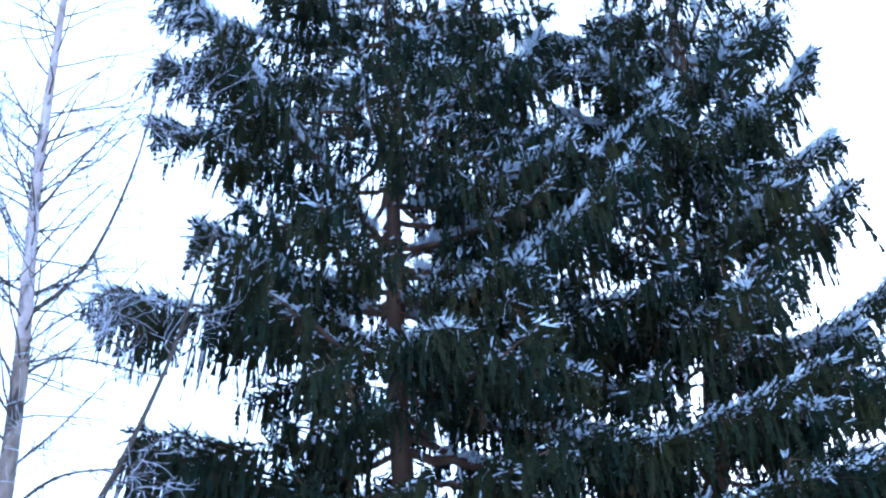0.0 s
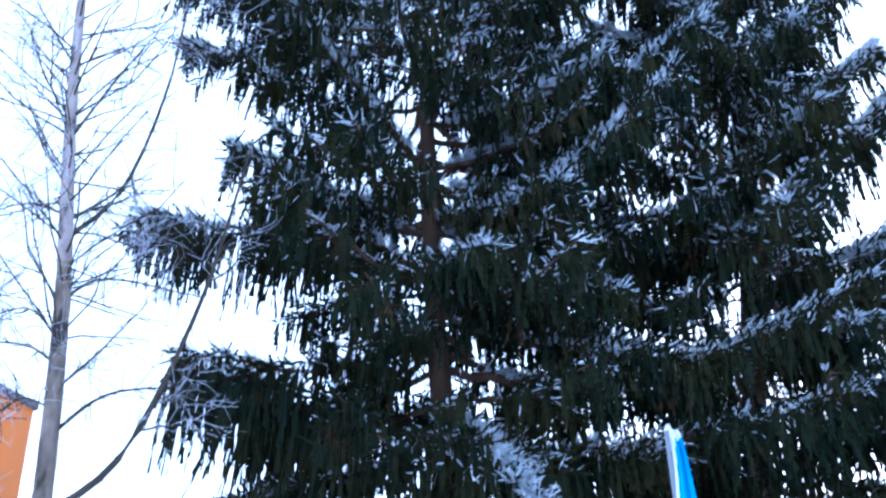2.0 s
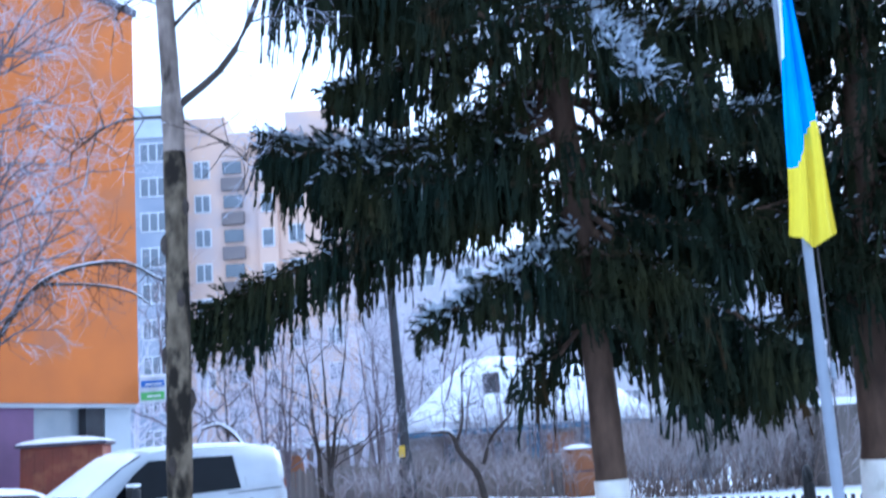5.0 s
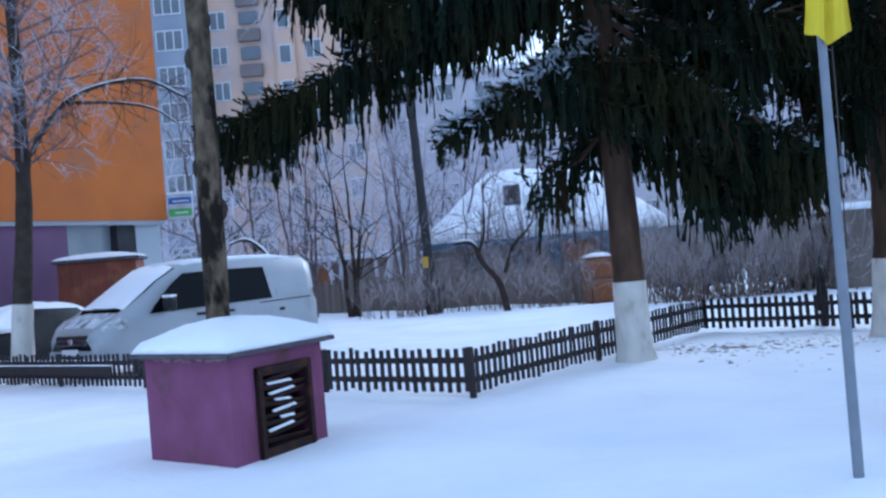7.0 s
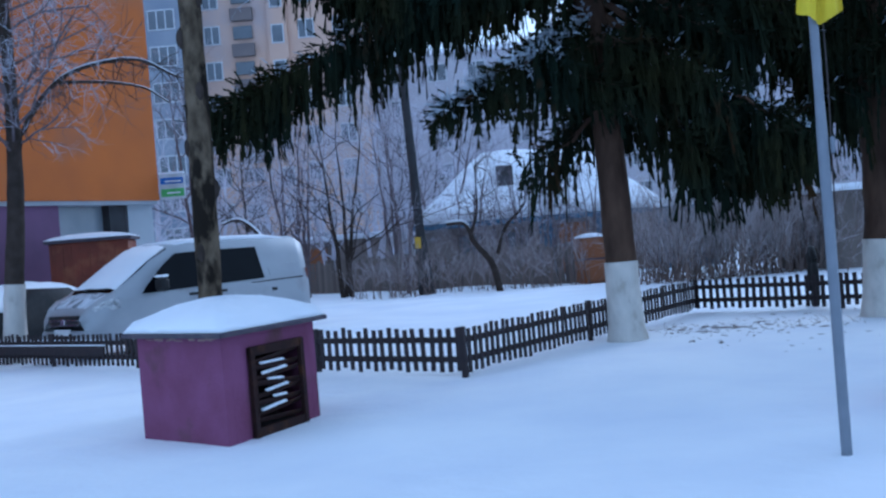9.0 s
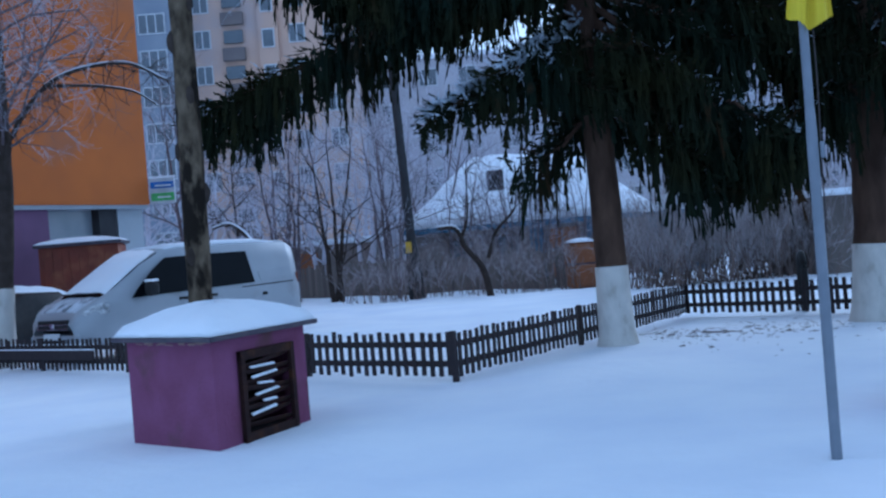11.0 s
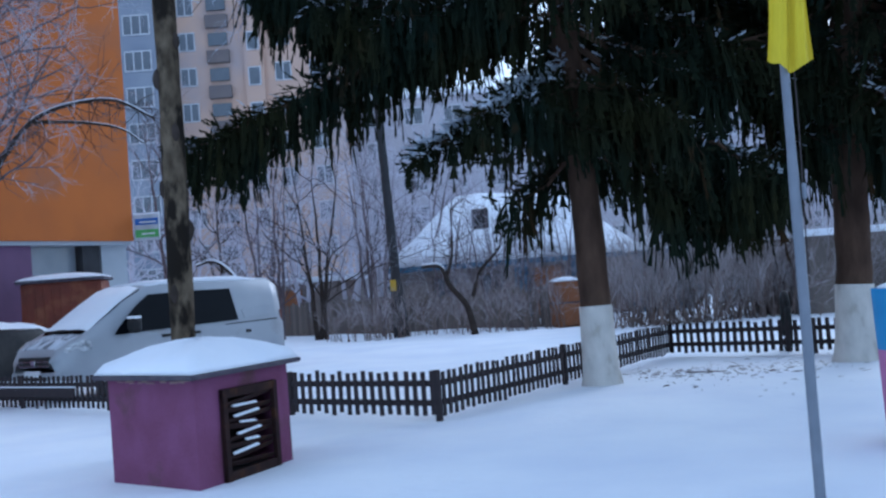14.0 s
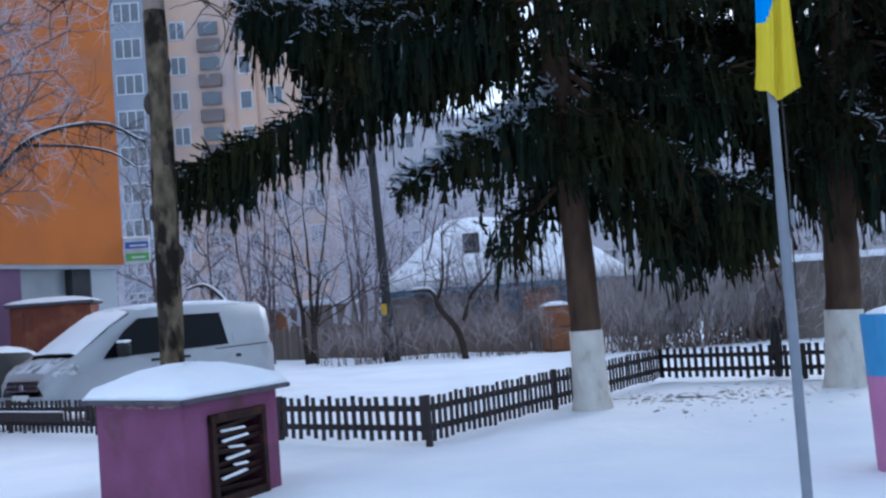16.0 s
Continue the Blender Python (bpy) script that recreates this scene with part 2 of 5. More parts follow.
# ---- ground ----
def ground_height(x, y):
    """Gentle relief of the snow: a bank behind the fence and small swells."""
    h = 0.03 * math.sin(x * 0.9 + 1.0) * math.sin(y * 0.7) + 0.05 * noise.noise(Vector((x * 0.35, y * 0.35, 0)))
    far = min(max((y - 20) / 12, 0), 1)
    h += far * (0.10 * noise.noise(Vector((x * 0.25, y * 0.15, 3))) + 0.02)
    return h * min(1, max(0.35, (y - 2) / 10)) - 0.01


def build_ground():
    xs = np.concatenate([[-3000, -600, -150, -60], np.arange(-30, 30.1, 0.4), [60, 150, 600, 3000]])
    ys = np.concatenate([[-3000, -300, -40], np.arange(-6, 46, 0.4), [60, 90, 150, 600, 3000]])
    V = [(x, y, ground_height(x, y) if abs(x) < 40 and -10 < y < 60 else 0.0) for y in ys for x in xs]
    nx = len(xs)
    F = [(j * nx + i, j * nx + i + 1, (j + 1) * nx + i + 1, (j + 1) * nx + i) for j in range(len(ys) - 1) for i in range(nx - 1)]
    tagged(new("ground", mesh_of("ground", V, F, [GROUND], smooth=True)), "smooth fresh snow lying over the whole yard", "snow", kind="structure")


build_ground()


# ---- spruces ----
def frond_template(seed, n=4):
    """A hanging spray: crossed ragged strips, one unit long, pointing down."""
    rng = np.random.default_rng(seed)
    V, F = [], []
    for ang in (0.3, 0.3 + np.pi / 2):
        d = np.array([np.cos(ang), np.sin(ang), 0])
        for k in range(n):
            z0 = -k / n
            w = 0.5 * (0.5 + 0.7 * np.sin(np.pi * min(1, (k + 0.8) / n))) * rng.uniform(0.7, 1.3)
            for s in (-1, 1):
                b = len(V)
                V += [np.array([0, 0, z0]), np.array([0, 0, z0 - 1.35 / n]), d * s * w + np.array([0, 0, z0 - rng.uniform(1.1, 2.0) / n])]
                F.append((b, b + 1, b + 2))
    return np.array(V), np.array(F)


FRONDS = [frond_template(k) for k in range(4)]
TUFTS = [frond_template(k + 9, 2) for k in range(4)]


def scatter(heap, origins, axes, lengths, widths, k, rng, kinds=FRONDS):
    """Places sprays at origins, hanging along axes."""
    origins, axes = np.asarray(origins), np.asarray(axes, float)
    axes = axes / (np.linalg.norm(axes, axis=1)[:, None] + 1e-9)
    pick = rng.integers(0, len(FRONDS), len(origins))
    spin = rng.uniform(0, 2 * np.pi, len(origins))
    ref = np.stack([np.cos(spin), np.sin(spin), 0.3 * np.sin(spin * 3)], -1)
    a = np.cross(axes, ref)
    a /= np.linalg.norm(a, axis=1)[:, None] + 1e-9
    b = np.cross(axes, a)
    for q, (TV, TF) in enumerate(kinds):
        m = np.where(pick == q)[0]
        if not len(m):
            continue
        V = origins[m, None] + TV[None, :, 0, None] * (a[m] * widths[m, None])[:, None] + TV[None, :, 1, None] * (b[m] * widths[m, None])[:, None] \
            - TV[None, :, 2, None] * (axes[m] * lengths[m, None])[:, None]
        F = TF[None] + (np.arange(len(m)) * len(TV))[:, None, None]
        heap.add(V.reshape(-1, 3), F.reshape(-1, 3), k)


def needle_strips(heap, start, end, width, k):
    """Thin crossed slivers of wood from start to end."""
    d = end - start
    d = d / (np.linalg.norm(d, axis=1)[:, None] + 1e-9)
    a = np.cross(d, [0.0, 0.0, 1.0])
    a /= np.linalg.norm(a, axis=1)[:, None] + 1e-9
    b = np.cross(d, a)
    V = np.stack([start - a * width, start + a * width, end, start - b * width, start + b * width, end], 1)
    heap.add(V.reshape(-1, 3), np.arange(len(start) * 6).reshape(-1, 3), k)


def spruce_limb(start, tip, sag, rng, lush=1.0, frost=1.0, drop=0.75, line=0.4):
    """One limb with its side shoots, hanging sprays and frosted upper shoots."""
    heap = Heap()
    start, tip = np.asarray(start, float), np.asarray(tip, float)
    L = np.linalg.norm(tip - start)
    n = max(8, int(L * 4))
    s = np.linspace(0, 1, n)
    P = start + (tip - start) * s[:, None]
    P[:, 2] -= sag * np.sin(np.pi * s ** 0.9)
    P[1:-1] += rng.normal(0, 0.03, (n - 2, 3))
    heap.add(*tube_arrays(P, np.interp(s, [0, 1], [0.03 + 0.008 * L, 0.012]), 6), 0)
    ahead = (tip - start) / L
    side = np.cross(ahead, [0, 0, 1])
    side /= np.linalg.norm(side) + 1e-9

    def along(u):
        return np.stack([np.interp(u, s, P[:, c]) for c in range(3)], -1)

    K = int(L * 8.0 * lush)
    u = rng.uniform(0.1, 1.0, K) ** 0.8
    p = along(u)
    reach = (0.25 + 0.8 * np.sin(np.pi * np.minimum(1, u * 0.75 + 0.2))) * rng.uniform(0.45, 1.1, K)
    out = ahead * rng.uniform(0.35, 0.9, (K, 1)) + side * (rng.choice([-1, 1], K) * rng.uniform(0.35, 1.0, K))[:, None]
    out[:, 2] = rng.uniform(-0.25, 0.1, K)
    end = p + out * reach[:, None] - np.array([0, 0, 0.28]) * reach[:, None]
    needle_strips(heap, p, end, 0.012, 0)
    w = np.linspace(0.08, 1, 6)
    q = p[:, None] + (out * reach[:, None])[:, None] * w[None, :, None] - np.array([0, 0, 0.28]) * (reach[:, None] * w[None] ** 2)[..., None]
    q = q.reshape(-1, 3) + rng.normal(0, 0.025, (K * 6, 3))
    uu, oo = np.repeat(u, 6), np.repeat(out, 6, axis=0)
    N = len(q)
    clump = 0.7 + 0.3 * np.sin(uu * L * 5.5 + rng.uniform(0, 6)) * np.sin(uu * L * 2.3 + rng.uniform(0, 6))
    size = clump * 1.25 * (0.55 + 0.6 * np.sin(np.pi * np.minimum(1, uu * 0.8 + 0.1)))
    hang = oo * 0.12 + rng.normal(0, 0.1, (N, 3))
    hang[:, 2] = -1
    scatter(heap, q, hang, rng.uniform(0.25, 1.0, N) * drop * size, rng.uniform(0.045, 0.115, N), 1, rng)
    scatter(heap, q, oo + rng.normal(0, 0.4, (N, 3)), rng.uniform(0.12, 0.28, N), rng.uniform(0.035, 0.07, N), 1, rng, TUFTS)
    inner = np.tile(w, K) < 0.5
    m = rng.random(N) < frost * (0.38 + 0.5 * inner * (line > 1))
    if m.any():
        scatter(heap, q[m] + np.array([0, 0, 0.025]), oo[m] + rng.normal(0, 0.5, (m.sum(), 3)) + np.array([0, 0, 0.15]), rng.uniform(0.08, 0.19, m.sum()), rng.uniform(0.018, 0.036, m.sum()), 2, rng, TUFTS)
    m2 = rng.random(N) < 0.12 * frost
    if m2.any():
        scatter(heap, q[m2], hang[m2], rng.uniform(0.1, 0.3, m2.sum()), rng.uniform(0.012, 0.026, m2.sum()), 2, rng, TUFTS)
    M = int(L * 70 * frost * line)
    if M:
        v = rng.uniform(0.08, 1.0, M)
        d = ahead * rng.uniform(0.1, 1.0, (M, 1)) + side * rng.normal(0, 0.6, (M, 1))
        d[:, 2] += rng.uniform(-0.1, 0.4, M)
        scatter(heap, along(v) + rng.normal(0, 0.035, (M, 3)) + np.array([0, 0, 0.06]), d, rng.uniform(0.08, 0.2, M), rng.uniform(0.022, 0.045, M), 2, rng, TUFTS)
    # frosted sprigs standing off both sides of the limb like a feather
    S = int(L * 9 * min(frost, 1.6) * line)
    if S:
        v = rng.uniform(0.12, 1.0, S)
        d = ahead * rng.uniform(0.4, 0.9, (S, 1)) + side * (rng.choice([-1, 1], S) * rng.uniform(0.5, 1.0, S))[:, None]
        d[:, 2] = rng.uniform(-0.5, 0.15, S)
        w = np.linspace(0.1, 1, 6)
        p = along(v)[:, None] + (d * rng.uniform(0.15, 0.5, (S, 1)))[:, None] * w[None, :, None]
        dd = np.repeat(d, 6, axis=0) + rng.normal(0, 0.35, (S * 6, 3))
        scatter(heap, p.reshape(-1, 3) + np.array([0, 0, 0.03]), dd, rng.uniform(0.06, 0.14, S * 6), rng.uniform(0.016, 0.03, S * 6), 2, rng, TUFTS)
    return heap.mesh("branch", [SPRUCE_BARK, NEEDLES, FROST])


def frost_at(z):
    """Hoarfrost lies thick on the exposed crown and thin low down."""
    return float(np.interp(z, [3, 6, 9, 12, 18], [0.0, 0.06, 0.55, 1.4, 2.0]))


def spruce(base, spine, radius, named, fill, label, seed, wash=1.15):
    """spine: (dx, dy, z) of the trunk's axis; named: (height, tip x, tip y, tip z, sag) of the great limbs, and for some how far they drape and how frosted they are."""
    rng = np.random.default_rng(seed)
    tree = thing("spruce_tree", base, 0, label, "tree", "old spruces in the yard")
    axis = curve_through(spine, 60)
    top = axis[-1, 2]
    flare = 1 + 0.18 * np.exp(-axis[:, 2] / 0.25)
    rad = radius * np.clip(1 - axis[:, 2] / (top * 1.02), 0.03, 1) ** 0.8 * flare
    V, F = tube_arrays(axis, rad, 18, 0.05, rng)
    part("trunk", mesh_of("trunk", V, F, [SPRUCE_BARK], smooth=True), tree)
    if wash:
        zz = np.linspace(-0.15, wash, 12)
        ax = np.column_stack([np.interp(zz, axis[:, 2], axis[:, 0]), np.interp(zz, axis[:, 2], axis[:, 1]), zz])
        rr = np.interp(zz, axis[:, 2], rad) * 1.02 + 0.01
        V, F = tube_arrays(ax, rr, 22, 0.015, rng)
        part("whitewash", mesh_of("whitewash", V, F, [WHITEWASH], smooth=True), tree, "chalky whitewash band on the trunk")

    def trunk_at(z):
        return np.array([np.interp(z, axis[:, 2], axis[:, 0]), np.interp(z, axis[:, 2], axis[:, 1]), z])

    for k, (z0, x, y, z, sag, *more) in enumerate(named):
        own = np.random.default_rng(seed * 1000 + k)
        reach = 0.7 if x < 1.3 and z0 < 6 and z < 4.2 and y < 15.7 else 1.0 if z0 < 7 else 0.8
        rime = frost_at(z0) * 1.1 + 0.08
        if more:
            reach, rime = more
        part("branch", spruce_limb(trunk_at(z0), np.array([x - base[0], y - base[1], z]), sag, own, 1.8 if z0 < 9 else 1.4, rime, reach, 1.3), tree)
    for k, (z0, az, length, rise, sag, lush) in enumerate(fill(rng)):
        own = np.random.default_rng(seed * 5000 + k)
        a = radians(az)
        st = trunk_at(z0)
        part("branch", spruce_limb(st, st + np.array([math.cos(a) * length, math.sin(a) * length, rise]), sag, own, lush, frost_at(z0) * 0.62, 0.8 if z0 < 6 else 0.7, 0.4), tree)
    return tree


# great limbs: height on the trunk, tip, sag
FIRST_LOW = [
    (5.8, -3.38, 15.9, 3.72, -0.15), (4.6, 0.05, 15.0, 3.38, -0.1, 0.5, 1.5), (5.18, 4.8, 14.5, 2.7, 0.2), (5.38, 4.4, 15.6, 4.3, 0.2),
    (6.15, 4.0, 17.6, 5.0, 0.3), (4.8, 3.8, 15.2, 2.2, 0.0), (4.9, 4.7, 15.3, 2.2, 0.0), (4.98, 4.3, 15.8, 2.6, 0.0),
    (4.9, 1.0, 14.6, 3.9, 0.1, 0.8, 0.8),
]
FIRST_MIDDLE = [
    (7.3, -2.1, 15.8, 6.4, 0.75, 1.1, 0.7), (8.15, -1.21, 15.9, 7.0, 0.1), (9.96, -1.93, 15.8, 9.5, 0.55, 1.9, 0.5), (10.9, -0.7, 14.7, 12.2, 0.1),
    (9.3, 8.23, 14.0, 10.0, 0.8), (8.6, 2.82, 13.05, 6.0, -0.2, 0.7, 2.8), (6.35, -0.24, 15.4, 5.39, 0.2), (6.91, 5.05, 17.8, 5.95, 0.3),
    (6.43, 5.6, 16.2, 4.4, 0.3), (7.49, 5.36, 15.0, 6.12, 0.4), (8.44, 5.11, 14.6, 7.44, 0.4), (10.9, 2.24, 12.8, 9.61, 0.1),
    (11.27, 4.32, 14.0, 9.7, 0.2), (10.34, 5.46, 14.4, 8.76, 0.3), (11.46, 5.69, 17.2, 10.31, 0.4), (6.9, -1.6, 17.0, 6.25, 0.5),
    (6.7, -0.7, 16.6, 6.1, 0.2), (6.6, -1.2, 15.2, 5.7, 0.4), (6.4, -0.5, 15.0, 5.2, 0.2), (6.2, -0.1, 16.8, 5.7, 0.1),
    (7.2, -1.3, 16.4, 6.5, 0.5), (7.9, 8.6, 13.6, 8.3, 0.35), (9.3, -1.2, 15.9, 9.0, 0.4, 1.9, 0.3),
]
FIRST_HIGH = [
    (12.0, -2.89, 15.7, 11.83, 0.35, 1.1, 1.0), (13.0, -1.68, 13.1, 15.95, 0.15), (12.22, -1.3, 15.0, 12.72, 0.3), (15.97, -2.4, 15.9, 15.48, 0.3),
    (17.18, -2.48, 15.9, 16.99, 0.3), (18.21, -2.56, 15.9, 18.85, 0.5), (12.95, 6.2, 13.4, 14.5, 0.45), (12.78, 5.46, 13.2, 13.21, 1.0),
    (17.27, 4.82, 17.2, 17.54, 0.8), (15.88, 5.1, 17.4, 15.67, 0.9), (18.48, 4.34, 17.0, 19.03, 0.6), (12.03, 3.58, 13.2, 11.01, 0.2),
    (14.1, 4.53, 13.6, 13.8, 0.5), (16.53, 4.72, 15.0, 17.73, 0.8), (18.95, 4.25, 16.5, 19.66, 0.5), (15.03, 5.48, 16.8, 14.62, 0.6),
    (12.22, 5.28, 16.4, 11.51, 0.4), (12.6, 4.2, 14.6, 12.6, 0.5), (12.3, 5.0, 15.4, 12.2, 0.4), (11.8, 3.6, 14.4, 11.6, 0.4),
    (13.3, 5.2, 15.0, 13.2, 0.5), (11.8, 6.0, 15.2, 11.9, 0.3), (18.5, 5.2, 17.6, 19.2, 0.6),
]
SECOND_LOW = [
    (4.6, 4.9, 15.8, 2.9, 0.2), (4.96, 8.8, 15.6, 2.9, 0.2), (5.55, 9.4, 16.4, 3.6, 0.3), (6.33, 8.92, 15.0, 4.57, 0.4),
    (4.77, 7.4, 14.6, 3.0, 0.2), (3.9, 9.0, 16.9, 3.4, 0.1), (4.4, 8.4, 17.8, 3.6, 0.1), (4.96, 9.2, 17.4, 4.4, 0.2),
    (4.2, 8.4, 16.0, 3.8, 0.1), (4.2, 7.4, 15.6, 3.1, 0.0), (4.5, 7.9, 16.6, 3.2, 0.0), (4.4, 7.4, 17.6, 3.3, 0.0),
    (4.6, 6.8, 15.0, 3.4, 0.0), (6.14, 5.17, 16.9, 4.97, 0.2), (7.82, 5.0, 17.5, 6.9, 0.3), (5.36, 5.2, 15.9, 4.0, 0.1),
    (9.0, 10.2, 15.4, 8.6, 0.3), (10.0, 10.4, 15.8, 9.6, 0.3), (8.2, 10.0, 16.2, 7.6, 0.3), (7.4, 9.8, 15.4, 6.6, 0.3),
    (6.6, 9.6, 16.0, 5.4, 0.3), (4.4, 8.6, 18.6, 4.2, 0.1), (5.2, 9.4, 18.2, 5.0, 0.2), (5.4, 7.6, 18.9, 5.0, 0.1),
    (4.0, 9.0, 18.4, 3.2, 0.1), (6.8, 8.8, 18.4, 6.2, 0.2), (7.6, 9.6, 18.0, 7.0, 0.2),
    (7.4, 5.3, 16.2, 6.4, 0.2), (8.4, 5.4, 17.4, 7.6, 0.2), (6.6, 5.3, 17.2, 5.6, 0.1), (9.2, 5.6, 16.4, 8.4, 0.2),
    (5.6, 10.2, 18.4, 5.6, 0.2), (4.6, 10.4, 18.0, 4.2, 0.1), (4.0, 9.8, 17.6, 3.5, 0.1), (6.4, 8.0, 18.6, 6.2, 0.1),
]
SECOND_HIGH = [
    (17.17, 11.26, 16.6, 19.51, 0.6), (14.01, 11.11, 16.6, 15.73, 0.5), (11.95, 10.63, 15.5, 12.63, 0.6), (15.78, 11.28, 16.6, 17.11, 0.5),
    (19.02, 10.7, 16.6, 20.53, 0.4), (18.65, 6.79, 16.6, 19.98, 0.7), (11.76, 9.58, 15.0, 11.32, 0.3), (14.38, 6.4, 14.2, 15.63, 0.5),
    (16.71, 6.14, 17.5, 16.87, 0.6), (19.48, 6.42, 17.2, 19.64, 0.5), (13.93, 7.89, 13.6, 13.0, 0.2), (15.78, 8.07, 13.9, 15.03, 0.2),
    (12.14, 7.13, 13.7, 11.05, 0.2), (10.28, 7.69, 13.8, 9.09, 0.2), (17.63, 8.07, 14.4, 17.26, 0.2), (18.1, 6.03, 16.0, 18.3, 0.5),
    (12.51, 5.75, 16.2, 11.78, 0.4), (11.0, 10.4, 15.6, 10.8, 0.4), (12.2, 6.3, 15.4, 12.2, 0.3), (19.0, 5.3, 18.0, 20.0, 0.4),
    (17.5, 5.9, 18.4, 19.0, 0.5), (20.0, 5.6, 18.6, 21.5, 0.3), (16.5, 6.2, 18.4, 17.8, 0.5),
]


def fill_limbs(z, reach, left, right):
    """Whorls of lesser limbs turning round the trunk. left: how far those towards the birch may reach."""
    def fill(rng):
        out, k, h = [], 0, z
        while h < 27:
            az = (k * 137.5 + rng.uniform(-25, 25)) % 360 - 180
            length = np.interp(h, [3, 8, 16, 22, 27], reach) * rng.uniform(0.75, 1.1)
            if abs(az) > 135:
                length = min(length, left if h > 10.5 else left * 0.6)
            if abs(az) < 60 and h > 10:
                length = min(length, right)
            if h < 5 and -100 < az < 30:
                length *= 0.6
            if h < 6.3 and abs(az) > 90:
                length = min(length, 1.1)
            out.append((h, az, length, rng.uniform(-0.9, 0.2) if h < 17 else rng.uniform(0, 0.8), rng.uniform(0.2, 0.6), 1.0 if h < 7 else 0.8))
            h += rng.uniform(0.14, 0.26) if h < 22.5 else 0.6
            k += 1
        return out
    return fill


fill_a = fill_limbs(3.6, [3.0, 3.8, 3.7, 3.0, 0.6], 2.9, 3.6)
fill_b = fill_limbs(4.2, [3.4, 3.5, 2.6, 1.9, 0.5], 3.0, 1.6)


spruce((2.44, 16.0, 0), [(0, 0, -0.2), (-0.05, 0, 3), (-0.25, 0, 6.9), (-0.48, 0, 9.5), (-0.53, 0, 13), (-0.58, 0, 17), (-0.6, 0, 20), (-0.65, 0, 27)], 0.235, FIRST_LOW + FIRST_MIDDLE + FIRST_HIGH, fill_a,
       "huge old spruce with drooping frosted limbs and whitewashed trunk base", 3)
spruce((6.44, 16.7, 0), [(0, 0, -0.2), (0.12, 0, 2), (0.2, 0, 4), (0.65, 0, 8), (1.26, 0, 12), (1.68, 0, 14.8), (1.85, 0, 19), (1.95, 0, 27)], 0.28, SECOND_LOW + SECOND_HIGH, fill_b,
       "second old spruce leaning slightly, frosted crown and whitewashed trunk", 5)


# ---- bare trees ----
def grow(heap, p, d, length, r, depth, rng, wood, frost, droop=0.0, spread=0.7, kids=3):
    """A branch that forks into thinner ones."""
    n = 4 if depth > 1 else 3
    pts = [p]
    q, v = p.copy(), d / np.linalg.norm(d)
    for _ in range(n):
        v = v + rng.normal(0, 0.16, 3) + np.array([0, 0, 0.05 - droop])
        v /= np.linalg.norm(v)
        q = q + v * length / n
        pts.append(q)
    heap.add(*tube_arrays(pts, np.linspace(r, r * 0.5, n + 1), 5 if depth > 2 else 3), wood if depth > 1 else frost)
    if depth <= 0:
        return
    for k in range(kids + (depth == 1)):
        u = rng.uniform(0.25, 1.0)
        i = min(int(u * n), n - 1)
        s = pts[i] + (pts[i + 1] - pts[i]) * (u * n - i)
        side = rng.normal(0, 1, 3)
        side -= v * (side @ v)
        side /= np.linalg.norm(side) + 1e-9
        grow(heap, s, v * rng.uniform(0.5, 1.0) + side * spread, length * rng.uniform(0.45, 0.7), r * 0.5, depth - 1, rng, wood, frost, droop, spread, kids)


def bare_tree(base, height, radius, seed, label, mats, depth=3, limbs=14, low=0.25, spread=0.75, droop=0.0, lean=(0, 0), stems=1, group="bare frosted trees"):
    rng = np.random.default_rng(seed)
    tree = thing("bare_tree", base, 0, label, "tree", group)
    trunk, crown = Heap(), Heap()
    for k in range(stems):
        ox = rng.normal(0, 0.15 * (stems > 1), 2)
        ln = np.array(lean) + rng.normal(0, 0.12 * (stems > 1), 2)
        zs = np.linspace(-0.2, height, 12)
        P = np.column_stack([ox[0] + ln[0] * zs + rng.normal(0, 0.03, 12), ox[1] + ln[1] * zs + rng.normal(0, 0.03, 12), zs])
        trunk.add(*tube_arrays(P, radius * np.clip(1 - zs / height, 0.06, 1), 8), 0)
        for _ in range(limbs // stems):
            u = rng.uniform(low, 0.98)
            p = np.array([np.interp(u * height, zs, P[:, c]) for c in range(3)])
            az = rng.uniform(0, 2 * np.pi)
            d = np.array([np.cos(az), np.sin(az), rng.uniform(0.2, 1.1)])
            grow(crown, p, d, height * (0.42 - 0.28 * u) * rng.uniform(0.8, 1.3), max(0.012, radius * 0.4 * (1 - u * 0.7)), depth, rng, 0, 1, droop, spread)
    part("trunk", trunk.mesh("trunk", [mats[0]], True), tree)
    part("crown", crown.mesh("crown", mats, False), tree, "fine bare twigs with hoarfrost, paled for haze")
    return tree


